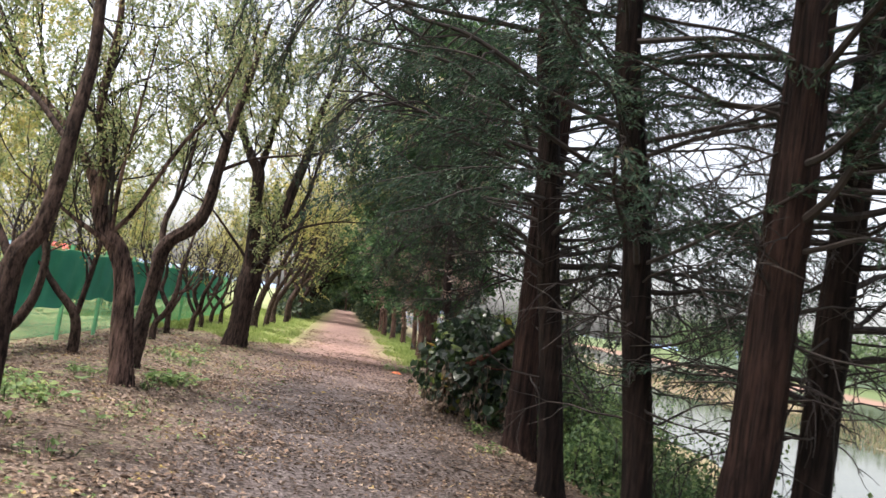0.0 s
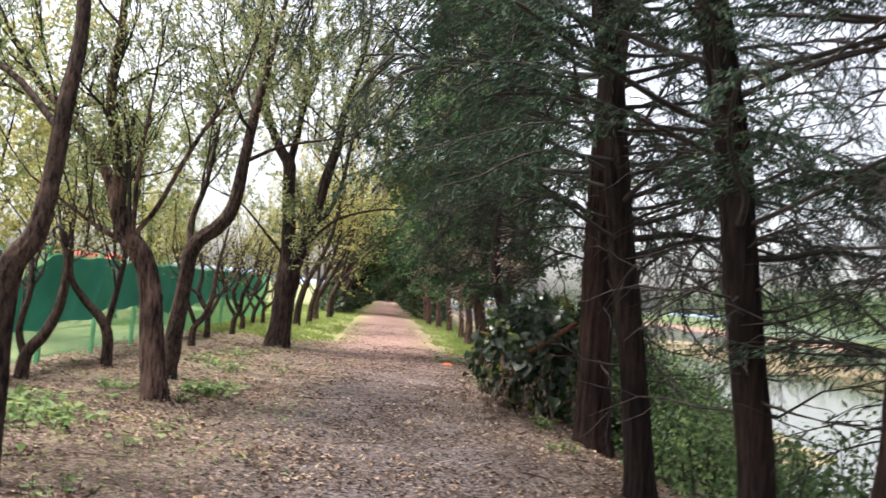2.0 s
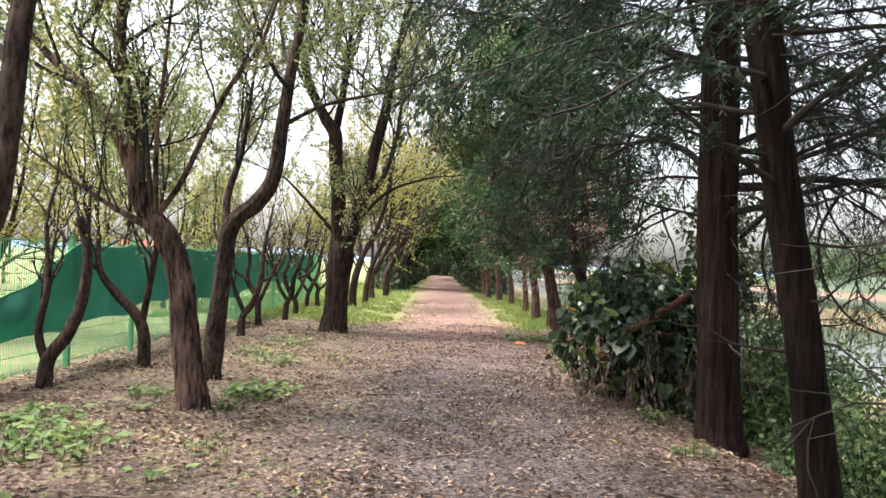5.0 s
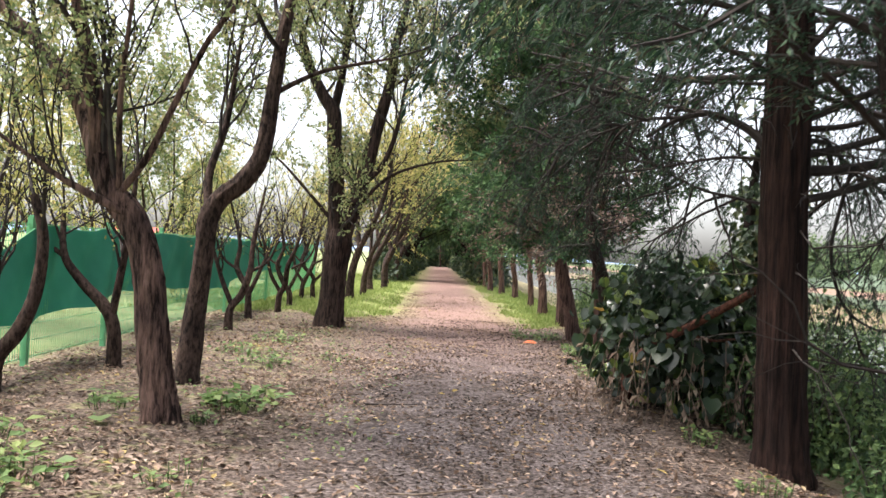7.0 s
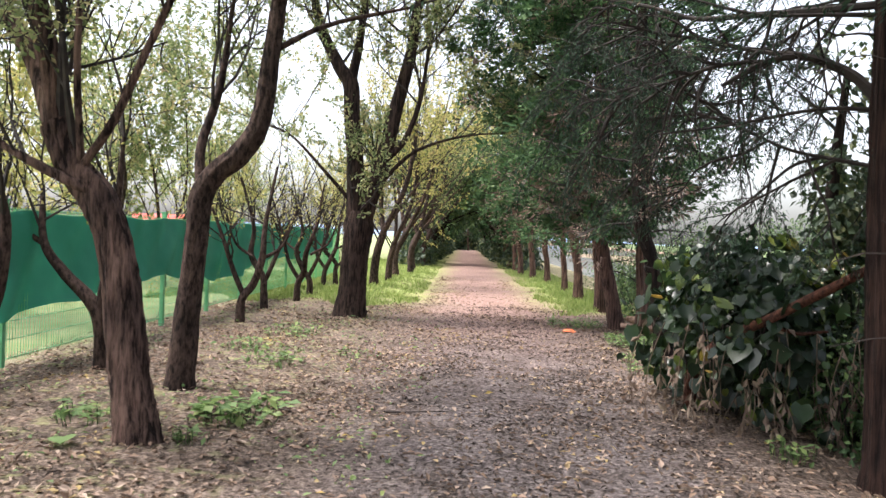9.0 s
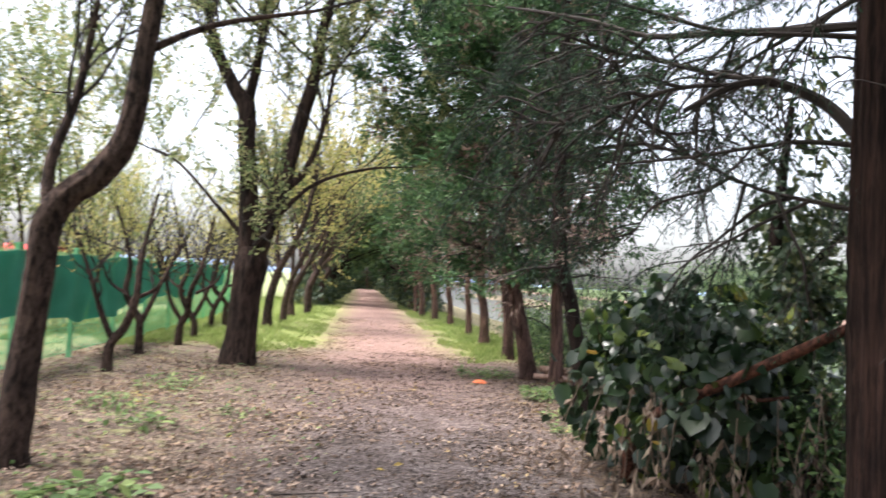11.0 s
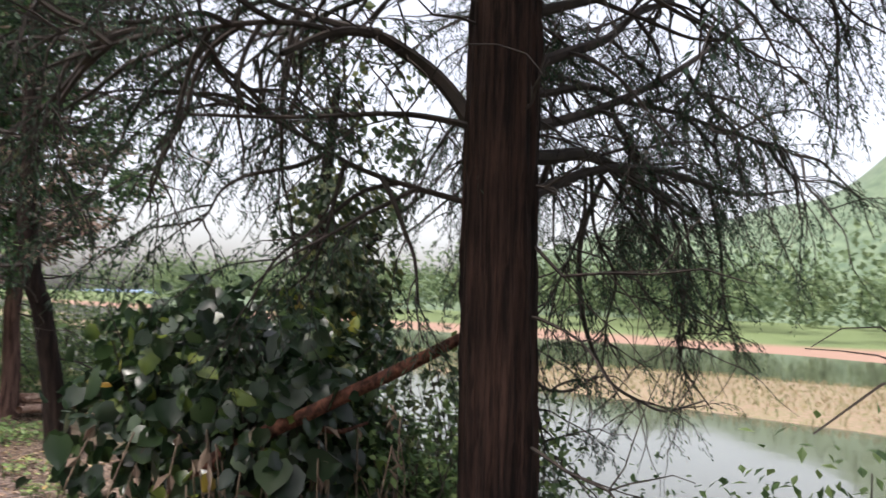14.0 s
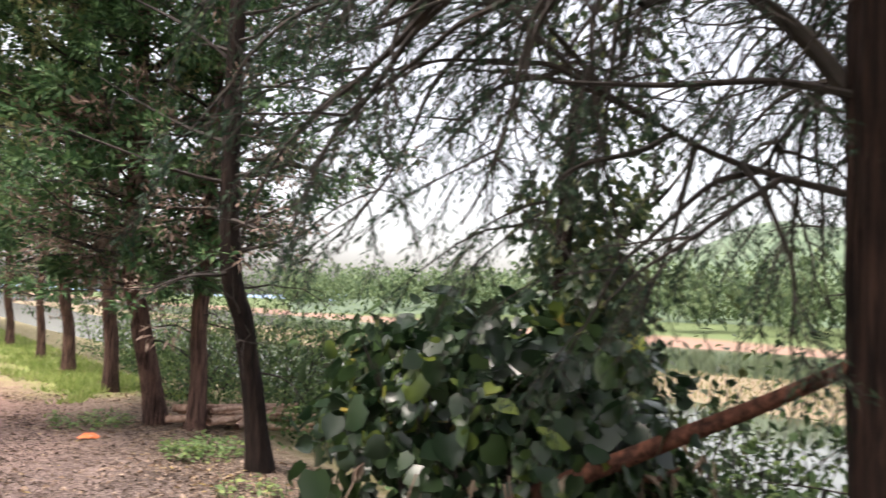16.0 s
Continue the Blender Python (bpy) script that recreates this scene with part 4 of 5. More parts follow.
over = empty("overhanging_boughs", 0, 0, 0)
cedar_wood, cedar_leaf = Bag(), Bag()
for args in OVER:
    bough(*args, cedar_wood, cedar_leaf)
part("branchwork", cedar_wood, twig_mat, over, kind="stuff")
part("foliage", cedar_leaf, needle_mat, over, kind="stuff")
tagged(over, "dark conifer boughs reaching high over the path", "tree boughs")
hanging = empty("hanging_boughs", 0, 0, 0)
cedar_wood, cedar_leaf = Bag(), Bag()
for args in OUT:
    bough(*args, cedar_wood, cedar_leaf)
for line, r in [([(2.38, 10.2, 2.42), (2.24, 10.33, 2.66), (2.05, 10.4, 2.78), (1.88, 10.42, 2.82), (1.64, 10.42, 2.77), (1.36, 10.42, 2.6)], 0.043),
                ([(2.5, 10.15, 2.46), (3.0, 10.25, 2.58), (3.69, 10.3, 2.84), (4.6, 10.3, 3.3), (5.8, 10.4, 4.0)], 0.042),
                ([(2.5, 10.15, 2.68), (3.0, 10.3, 2.76), (3.56, 10.35, 2.93), (4.3, 10.5, 3.0), (5.2, 10.6, 3.3)], 0.032),
                ([(2.5, 10.15, 2.08), (2.96, 10.25, 2.2), (3.58, 10.3, 2.41), (4.34, 10.3, 2.51), (5.5, 10.3, 2.5), (6.8, 10.4, 2.7)], 0.04),
                ([(2.35, 10.15, 2.42), (1.98, 10.3, 2.44), (1.4, 10.35, 2.32), (0.95, 10.4, 2.25)], 0.018),
                ([(3.78, 10.4, 2.4), (3.6, 10.4, 2.1), (3.54, 10.4, 1.86), (3.6, 10.4, 1.5), (3.75, 10.4, 1.25), (3.95, 10.4, 1.07), (4.3, 10.4, 0.94), (4.62, 10.4, 0.86), (5.2, 10.4, 0.9)], 0.02),
                ([(4.4, 10.4, 2.5), (4.5, 10.4, 2.0), (4.9, 10.45, 1.7), (5.0, 10.5, 1.2), (5.5, 10.5, 0.8)], 0.016),
                ([(5.0, 10.3, 2.5), (5.4, 10.4, 2.1), (5.5, 10.4, 1.6), (6.0, 10.5, 1.2)], 0.016),
                ([(3.05, 10.25, 2.42), (3.02, 10.35, 2.1), (2.98, 10.4, 1.75), (3.05, 10.45, 1.45), (3.2, 10.5, 1.2), (3.5, 10.6, 1.05), (3.85, 10.65, 1.02), (4.2, 10.7, 1.1)], 0.02),
                ([(3.2, 10.5, 1.22), (3.3, 10.5, 0.95), (3.45, 10.55, 0.7), (3.6, 10.55, 0.62)], 0.011),
                ([(3.45, 10.3, 2.4), (3.5, 10.35, 2.1), (3.4, 10.4, 1.8), (3.2, 10.4, 1.55), (3.0, 10.4, 1.45)], 0.013),
                ([(3.5, 10.3, 2.4), (3.7, 10.4, 2.05), (3.95, 10.4, 1.75), (4.0, 10.5, 1.4), (4.3, 10.5, 1.1)], 0.014),
                ([(3.6, 10.3, 2.38), (4.1, 10.3, 2.1), (4.6, 10.3, 1.85), (4.75, 10.35, 1.4), (4.7, 10.4, 0.9)], 0.014)]:
    s = spline(line, 5)
    tube(cedar_wood, s, np.linspace(r, r * 0.35, len(s)), 6)
    for q in range(9):
        m = int(rng.uniform(0.25, 1) * (len(s) - 2))
        twig = branch_line(s[m], unit(s[m + 1] - s[m]) * 0.6 + rng.normal(0, 0.6, 3) + np.array([0, 0, -0.3]), rng.uniform(0.4, 1.0), rng, 6, 0, 0.6, 0.25)
        tube(cedar_wood, twig, np.linspace(0.007, 0.002, 7), 4)
        spray_branch(cedar_wood, cedar_leaf, s[m], unit(s[m + 1] - s[m]) * 0.5 + rng.normal(0, 0.6, 3), rng.uniform(0.3, 0.6), 0.006, rng, 0.7, 0.0, 0.3, 0.06, 0.24, 0.05, 0.012, 0.018)
part("branchwork", cedar_wood, twig_mat, hanging, kind="stuff")
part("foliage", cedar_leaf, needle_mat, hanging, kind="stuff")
tagged(hanging, "dark twisting cedar boughs hanging over the river", "tree boughs")

# the broken limb resting between the cedar and the shrub
bag = Bag()
s = spline([(2.4, 10.16, 1.44, 0.028), (2.2, 10.55, 1.2, 0.034), (1.98, 11.0, 0.94, 0.038), (1.80, 11.28, 0.77, 0.042), (1.68, 11.55, 0.58, 0.045), (1.66, 11.85, 0.34, 0.05), (1.72, 12.1, -0.03, 0.055)], 6)
tube(bag, s[:, :3], s[:, 3], 14, 0.06, np.random.default_rng(3), 5)
limb = part("broken_limb", bag, bark_broken, None, smooth=True)
tagged(limb, "broken red-brown limb leaning on a cedar trunk", "branch")
bag = Bag()
s = spline([(2.0, 11.0, 0.9, 0.02), (2.2, 11.0, 0.84, 0.015), (2.45, 11.05, 0.86, 0.01)], 5)
tube(bag, s[:, :3], s[:, 3], 6)
part("side_twig", bag, bark_broken, limb, smooth=True)


def shrub(name, x, y, rx, ry, h, n, leaf, mat, seed, label, stems=14, category="shrub", wide=0.75, group="", base=None, low=0.1, stem_mat=None, shell=0.55):
    """Leaves in an uneven dome carried by stems."""
    rng = np.random.default_rng(seed)
    root = empty(name, x, y, gz(x, y) if base is None else base)
    b = Bag()
    for k in range(stems):
        a, q = rng.uniform(0, 6.28), rng.uniform(0.2, 0.9)
        tip = np.array([math.cos(a) * rx * q, math.sin(a) * ry * q, h * rng.uniform(0.5, 0.95)])
        foot = tip * np.array([0.3, 0.3, 0])
        m = (foot + tip) / 2 + rng.normal(0, 0.08, 3)
        s = spline([foot - np.array([0, 0, 0.1]), m, tip], 4)
        tube(b, s, np.linspace(0.011, 0.004, len(s)), 4)
    part("stemwork", b, stem_mat or twig_mat, root, kind="stuff")
    lumps = [(rng.uniform(0, 6.28), rng.uniform(0.1, 1.2), rng.uniform(0.65, 1.2)) for k in range(9)]
    v = unit(rng.normal(0, 1, (n, 3)))
    v[:, 2] = np.abs(v[:, 2]) * 1.1 - low
    rad = shell + (1 - shell) * rng.uniform(0, 1, n) ** 0.6
    a = np.arctan2(v[:, 1], v[:, 0])
    bump = 1 + 0.16 * np.sin(3 * a + lumps[0][0] + 2 * v[:, 2]) + 0.12 * np.sin(5 * a + lumps[1][0] - 4 * v[:, 2]) + 0.08 * np.sin(9 * a + lumps[2][0] + 5 * v[:, 2])
    c = v * (rad * bump)[:, None] * np.array([rx, ry, h])
    c[:, 2] = np.maximum(c[:, 2], 0.02)
    out = unit(c * np.array([1 / rx, 1 / ry, 1 / h]))
    d = out * 0.4 + rng.normal(0, 0.5, (n, 3)) + np.array([0, 0, -0.55])
    b = Bag()
    leaves(b, c, d, out * 0.8 + rng.normal(0, 0.35, (n, 3)) + np.array([0, 0, 0.5]), rng.uniform(0.6, 1.25, n) * leaf, rng.uniform(0.85, 1.1, n) * leaf * wide, 0.16)
    part("leaves", b, mat, root)
    return tagged(root, label, category, group)


# the big broad-leaved shrub by the path with its dry vines
big = empty("broad_leaved_shrub", 2.2, 12.1, gz(2.2, 12.1))
rng = np.random.default_rng(55)


def round_leaves(bag, c, d, nrm, size, rng):
    """Broad heart-shaped blades of six quads round a folded midrib."""
    d = unit(d)
    side = unit(np.cross(d, nrm))
    up = np.cross(side, d)
    prof = [(-0.08, 0.30), (0.25, 0.52), (0.62, 0.40), (1.0, 0.02)]
    size = size[:, None]
    cup = rng.uniform(-0.12, 0.22, (len(c), 1))
    rows = []
    for u, wdt in prof:
        mid = c + d * size * max(u, 0) - up * size * 0.16 * u * u
        rows.append(np.stack([c + d * size * u - up * size * 0.16 * u * u - side * size * wdt + up * size * cup, mid, c + d * size * u - up * size * 0.16 * u * u + side * size * wdt + up * size * cup], 1))
    v = np.concatenate(rows, 1)
    f = []
    for k in range(3):
        for j in range(2):
            f.append([k * 3 + j, k * 3 + j + 1, k * 3 + j + 4, k * 3 + j + 3])
    f = (np.arange(len(c))[:, None, None] * 12 + np.array(f)[None]).reshape(-1, 4)
    bag.add(v, f)


n = 4700
v = unit(rng.normal(0, 1, (n, 3)))
v[:, 2] = np.maximum(v[:, 2], -0.75 + 0.1 * rng.uniform(0, 1, n))
a = np.arctan2(v[:, 1], v[:, 0])
bump = 1 + 0.12 * np.sin(3 * a + 1 + 2 * v[:, 2]) + 0.1 * np.sin(5 * a - 5 * v[:, 2]) + 0.06 * np.sin(11 * a + 6 * v[:, 2])
rad = rng.uniform(0.3, 1, n) ** 0.5 * rng.uniform(0.85, 1.12, n)
c = v * (rad * bump)[:, None] * np.array([0.92, 1.2, 0.92]) + np.array([0, 0, 0.74])
gap = np.sin(c[:, 0] * 9 + 2 * c[:, 2]) * np.sin(c[:, 1] * 7 + 1) * np.sin(c[:, 2] * 8 + c[:, 1] * 3)
keep = (c[:, 2] < 1.62) & (gap > -0.12 - 0.5 * (c[:, 2] > 1.3)) & (rng.uniform(0, 1, n) < 0.55 + 0.45 * smooth01(c[:, 2], 0.3, 1.0))
c, v = c[keep], v[keep]
n = len(c)
out = unit(v * np.array([1, 1, 0.9]))
b = Bag()
round_leaves(b, c, out * 0.35 + rng.normal(0, 0.45, (n, 3)) + np.array([0, 0, -0.6]), out + rng.normal(0, 0.65, (n, 3)) + np.array([0, 0, 0.5]), rng.uniform(0.05, 0.13, n) * np.where(rng.uniform(0, 1, n) < 0.14, 1.5, 1.0), rng)
part("leaves", b, leaf_bush, big, smooth=True)
b = Bag()
for k in range(46):
    a, q = rng.uniform(0, 6.28), rng.uniform(0.1, 0.95)
    tip = np.array([math.cos(a) * 0.9 * q, math.sin(a) * 1.15 * q, rng.uniform(0.7, 1.5)])
    s = spline([tip * np.array([0.5, 0.5, 0]) - np.array([0, 0, 0.15]), tip * 0.55 + rng.normal(0, 0.1, 3), tip], 5)
    tube(b, s, np.linspace(0.013, 0.004, len(s)), 4)
part("stemwork", b, twig_mat, big, kind="stuff")
b, b2 = Bag(), Bag()
for k in range(70):
    a = rng.uniform(3.3, 6.6)
    top = np.array([math.cos(a) * rng.uniform(0.75, 1.0), math.sin(a) * rng.uniform(0.95, 1.3), rng.uniform(0.35, 0.9)])
    foot = top * np.array([1.0, 1.08, 0]) + rng.normal(0, 0.12, 3) * np.array([1, 1, 0])
    s = spline([top, (top + foot) / 2 + rng.normal(0, 0.07, 3), foot], 5)
    tube(b, s, np.linspace(0.006, 0.003, len(s)), 3)
    m = 5
    leaves(b2, s[rng.integers(0, len(s), m)], rng.normal(0, 0.4, (m, 3)) + np.array([0, 0, -1]), rng.normal(0, 1, (m, 3)), rng.uniform(0.06, 0.13, m), rng.uniform(0.03, 0.06, m), 0.35)
part("dry_vine", b, dry_mat, big, "pale dry vine stems", kind="stuff")
part("withered_leaves", b2, leaf_dry, big, "brown withered leaves")
tagged(big, "dense shrub of broad dark green leaves beside the path", "shrub")

# vine-clad tree behind the shrub
tree = broadleaf("vine_clad_tree", 3.1, 12.5, [[(0, 0, -0.3, 0.09), (0.05, 0, 1, 0.08), (0, 0, 2.2, 0.06), (0.1, 0, 3.4, 0.03)], [(0, 0, 1.6, 0.04), (0.6, 0, 2.3, 0.03), (1.1, 0, 2.7, 0.015)]], 91, "small tree smothered in dark ivy on the bank", bark_dark, leaf_vine, 5, 1, 0.8, 0.07, 8, 0.04, "", 4, 12)
rng = np.random.default_rng(92)
k = 70
hc, ac, wc = rng.uniform(0, 1, k) ** 0.85, rng.uniform(0, 6.28, k), rng.uniform(0.05, 0.5, k)
high = rng.uniform(0, 1, k) < 0.28
cc = np.stack([np.cos(ac) * wc + np.where(high, 0.25 + 0.5 * rng.uniform(-0.6, 1, k), 0.1), np.sin(ac) * wc, np.where(high, 2.5 + hc * 1.4, 0.6 + hc * 1.9)], 1)
n = 3900
ki = rng.integers(0, k, n)
ki = ki[~high[ki] | (rng.uniform(0, 1, n) < 0.45)]
n = len(ki)
v = unit(rng.normal(0, 1, (n, 3))) * rng.uniform(0.3, 1, (n, 1)) * np.array([0.2, 0.2, 0.26])
c = cc[ki] + v
a = np.arctan2(c[:, 1], c[:, 0])
b = Bag()
leaves(b, c, np.stack([np.cos(a) * 0.5, np.sin(a) * 0.5, np.full(n, -0.7)], 1) + rng.normal(0, 0.4, (n, 3)), np.stack([np.cos(a), np.sin(a), np.full(n, 0.4)], 1) + rng.normal(0, 0.3, (n, 3)), rng.uniform(0.06, 0.12, n), rng.uniform(0.05, 0.09, n), 0.2)
part("ivy", b, leaf_vine, tree, "dark green ivy leaves")

# ivy-leaved scrub between the shrub and the cedar
shrub("ivy_scrub", 2.85, 11.85, 0.55, 0.6, 1.45, 1700, 0.085, leaf_vine, 290, "dark ivy-leaved scrub behind the broken limb", 14, wide=0.8, shell=0.35)

shrub("ivy_scrub", 3.45, 11.6, 0.6, 0.6, 1.55, 800, 0.085, leaf_vine, 291, "sparse twiggy scrub with dark leaves behind the cedar", 26, wide=0.7, shell=0.25, low=0.0)

# undergrowth on the bank
UNDER = [(3.3, 8.7, 0.75, 0.9, 1.2), (3.9, 7.0, 0.8, 0.9, 1.5), (3.1, 6.9, 0.5, 0.6, 1.0), (4.4, 9.2, 0.9, 1.0, 1.2), (3.5, 10.9, 0.6, 0.7, 1.65), (3.0, 11.4, 0.5, 0.6, 0.95), (4.3, 12.3, 0.9, 1.0, 1.3), (3.4, 13.6, 0.8, 0.9, 1.3), (4.9, 14.8, 1.1, 1.2, 1.5), (4.2, 17.0, 1.0, 1.3, 1.5), (5.4, 19.5, 1.4, 1.6, 1.8), (4.6, 22.5, 1.1, 1.4, 1.6), (3.9, 5.2, 0.7, 0.7, 1.0), (5.1, 6.8, 0.9, 1.0, 1.2), (4.6, 26.5, 1.2, 1.8, 1.7), (4.6, 31, 1.3, 2.2, 1.8), (6.3, 24, 1.4, 2.0, 2.2), (2.95, 9.3, 0.35, 0.4, 0.6), (3.4, 20.6, 0.8, 1.0, 1.1), (4.9, 10.8, 0.7, 0.8, 1.2), (2.75, 11.15, 0.45, 0.45, 0.95), (3.3, 12.3, 0.6, 0.7, 1.6), (6.6, 17, 1.3, 1.5, 1.6), (7.2, 21.5, 1.5, 1.8, 1.8), (3.9, 24.5, 0.8, 1.2, 1.1), (5.6, 16.0, 0.9, 1.0, 1.2), (8.0, 27, 1.8, 2.2, 2.0), (4.0, 15.2, 0.6, 0.7, 0.8), (2.95, 10.85, 0.45, 0.45, 0.95), (3.35, 11.05, 0.5, 0.5, 1.15), (2.7, 11.5, 0.5, 0.5, 1.0), (4.2, 19.0, 0.9, 0.9, 1.7), (5.0, 23.0, 1.1, 1.2, 2.4), (5.9, 26.5, 1.2, 1.4, 2.7), (6.7, 30.0, 1.4, 1.5, 2.9), (7.6, 34.0, 1.6, 1.8, 3.0), (4.5, 28.5, 1.0, 1.5, 2.0), (8.8, 39.0, 2.0, 2.2, 3.0)]
for k, (x, y, rx, ry, h) in enumerate(UNDER):
    shrub("bank_shrub", x, y, rx, ry, h, int((2500 if y < 13 else 1500) * rx * ry / 0.6) if y < 20 else 1500, 0.075 if y < 16 else 0.085, leaf_under, 300 + k, "leafy green undergrowth on the river bank", 12, group="bank undergrowth", wide=0.55, shell=0.3)


for k in range(20):
    y = 44 + (k // 2) * 5.4
    x = (2.6 if k % 2 else -2.8) * (1 - 0.02 * (k // 2))
    shrub("dark_hedge", x, y, 0.9, 3.0, 2.6, 1500, 0.26, leaf_vine, 500 + k, "dark dense undergrowth under the far avenue", 8, group="far undergrowth", shell=0.4)
shrub("dark_hedge", 0.0, 99.0, 4.5, 1.5, 3.6, 4000, 0.4, leaf_vine, 540, "dark dense undergrowth closing the far avenue", 8, group="far undergrowth", shell=0.3)


def weeds(x, y, r, n, leaf, seed, mat, label, name="weed_patch", h=0.12):
    rng = np.random.default_rng(seed)
    root = empty(name, x, y, gz(x, y))
    b = Bag()
    q = np.sqrt(rng.uniform(0, 1, n)) * r
    a = rng.uniform(0, 6.28, n)
    c = np.stack([q * np.cos(a), q * np.sin(a), rng.uniform(0.02, h, n)], 1)
    leaves(b, c, rng.normal(0, 1, (n, 3)) * np.array([1, 1, 0.3]), rng.normal(0, 0.3, (n, 3)) + np.array([0, 0, 1]), rng.uniform(0.6, 1.3, n) * leaf, rng.uniform(0.45, 0.7, n) * leaf, 0.15)
    part("leaves", b, mat, root)
    b = Bag()
    for k in range(min(n, 40)):
        tube(b, np.stack([c[k] * np.array([0.9, 0.9, 0]), c[k]]), 0.003, 3)
    part("stemwork", b, leaf_under, root, kind="stuff")
    return tagged(root, label, "weeds", "weed patches")


WEEDS = [(-3.2, 8.6, 0.35, 60, 0.09), (-2.95, 8.0, 0.3, 45, 0.08), (-2.05, 11.0, 0.42, 90, 0.10), (-2.2, 10.2, 0.14, 26, 0.06), (-3.6, 9.3, 0.4, 50, 0.10), (-2.9, 14.3, 0.4, 60, 0.08), (-1.9, 8.6, 0.25, 24, 0.06), (-1.6, 14.3, 0.3, 30, 0.06), (-2.7, 15.8, 0.4, 60, 0.08), (1.9, 9.0, 0.2, 40, 0.05), (2.0, 10.55, 0.18, 50, 0.06), (-2.6, 5.0, 0.4, 50, 0.07), (-2.0, 6.2, 0.25, 20, 0.07), (-3.55, 9.0, 0.28, 34, 0.12), (-3.0, 8.35, 0.25, 26, 0.11), (-2.7, 8.4, 0.16, 18, 0.10), (-2.15, 10.75, 0.3, 40, 0.11), (-3.3, 8.1, 0.25, 24, 0.10), (-2.0, 7.8, 0.2, 14, 0.08), (-3.1, 10.6, 0.3, 40, 0.09), (-2.4, 13.4, 0.35, 40, 0.09), (-2.8, 7.0, 0.3, 24, 0.08), (1.75, 13.9, 0.25, 60, 0.06), (1.85, 14.6, 0.3, 70, 0.06)]
for k, (x, y, r, n, lf) in enumerate(WEEDS):
    weeds(x, y, r, n, lf * 1.2, 400 + k, leaf_bright, "small green weeds growing through the leaf litter")
weeds(2.15, 16.4, 0.45, 420, 0.07, 430, leaf_bright, "bright green clover patch beside the cedars", h=0.16)
weeds(1.6, 18.6, 0.5, 300, 0.07, 431, leaf_bright, "bright green clover patch beside the cedars", h=0.14)
bag = Bag()
round_leaves(bag, np.array([[-2.93, 9.9, 0.1]]), np.array([[0.3, -0.8, 0.1]]), np.array([[0.1, -0.5, 1.0]]), np.array([0.17]), np.random.default_rng(1))
tagged(part("yellow_leaf", bag, leaf_bright, smooth=True), "large yellow-green leaf lying on the litter", "leaf")


r = np.random.default_rng(9)
for k in range(13):
    shrub("field_scrub", -6.4 - r.uniform(0, 3.5), 11.5 + 2.7 * k + r.uniform(-0.6, 0.6), 1.2, 1.5, r.uniform(2.2, 3.6), 900, 0.13, leaf_yellow if k % 3 else leaf_green, 600 + k, "pale autumn scrub in the field behind the fence", 16, group="field scrub", wide=0.45, shell=0.2)


# ---------------------------------------------------------------- fence
def box(bag, x0, x1, y0, y1, z0, z1):
    v = [(x, y, z) for z in (z0, z1) for x, y in ((x0, y0), (x1, y0), (x1, y1), (x0, y1))]
    bag.add(v, [[3, 2, 1, 0], [4, 5, 6, 7], [0, 1, 5, 4], [1, 2, 6, 5], [2, 3, 7, 6], [3, 0, 4, 7]])


FX, FH, SPAN = -4.75, 1.62, 2.0
fence = empty("wire_fence", FX, 8.25, 0.05)
post = Bag()
box(post, -0.03, 0.03, -0.03, 0.03, -0.1, FH)
box(post, -0.035, 0.035, -0.035, 0.035, FH, FH + 0.02)
post_me = post.mesh("post", fence_mat)
panel = Bag()
for k in range(40):
    y = 0.05 + (SPAN - 0.1) * k / 39
    box(panel, -0.003, 0.003, y - 0.003, y + 0.003, 0.08, FH - 0.06)
for k in range(9):
    z = 0.1 + k * (FH - 0.18) / 8
    box(panel, -0.006, 0.0, 0.03, SPAN - 0.03, z - 0.004, z + 0.004)
panel_me = panel.mesh("wire_panel", fence_mat)
WIRE = "stuff"
for k in range(13):
    ob = new("post", post_me)
    ob.parent, ob.location = fence, (0, SPAN * k, 0)
    if k < 12:
        ob = tagged(new("wire_panel", panel_me), kind=WIRE)
        ob.parent, ob.location = fence, (0, SPAN * k, 0)
tagged(fence, "pale green welded wire fence with square posts", "fence")

# green shade net draped along the fence, fallen at one end
ny, nz = 170, 16
yy = np.linspace(8.0, 30.5, ny)[:, None]
u = np.linspace(0, 1, nz)[None]
top = np.where(yy > 12.6, 1.56, 1.56 - 0.62 * smooth01(12.6 - yy, 0, 2.2)) + 0.02 * np.sin(yy * 3.1) - 0.05 * np.abs(np.sin(yy * np.pi / 2))
low = 0.62 + 0.10 * np.sin(yy * 0.9) + 0.03 * np.sin(yy * 4) + 0.22 * smooth01(yy, 18, 29) - 0.12 * smooth01(12.6 - yy, 0, 2.2)
zz = top * (1 - u) + low * u + 0.05
xx = FX + 0.06 + 0.05 * np.sin(yy * 3.1 + u * 3) * u + 0.03 * np.sin(yy * 8 + u * 5) + 0.12 * smooth01(12.6 - yy, 0, 2) * np.sin(u * 3.1)
V = np.stack([xx + 0 * zz, yy + 0 * zz, zz], -1)
i = (np.arange(ny - 1)[:, None] * nz + np.arange(nz - 1)).ravel()
F = np.stack([i, i + 1, i + nz + 1, i + nz], -1)
net = empty("shade_net", FX, 8.0, 0.0)
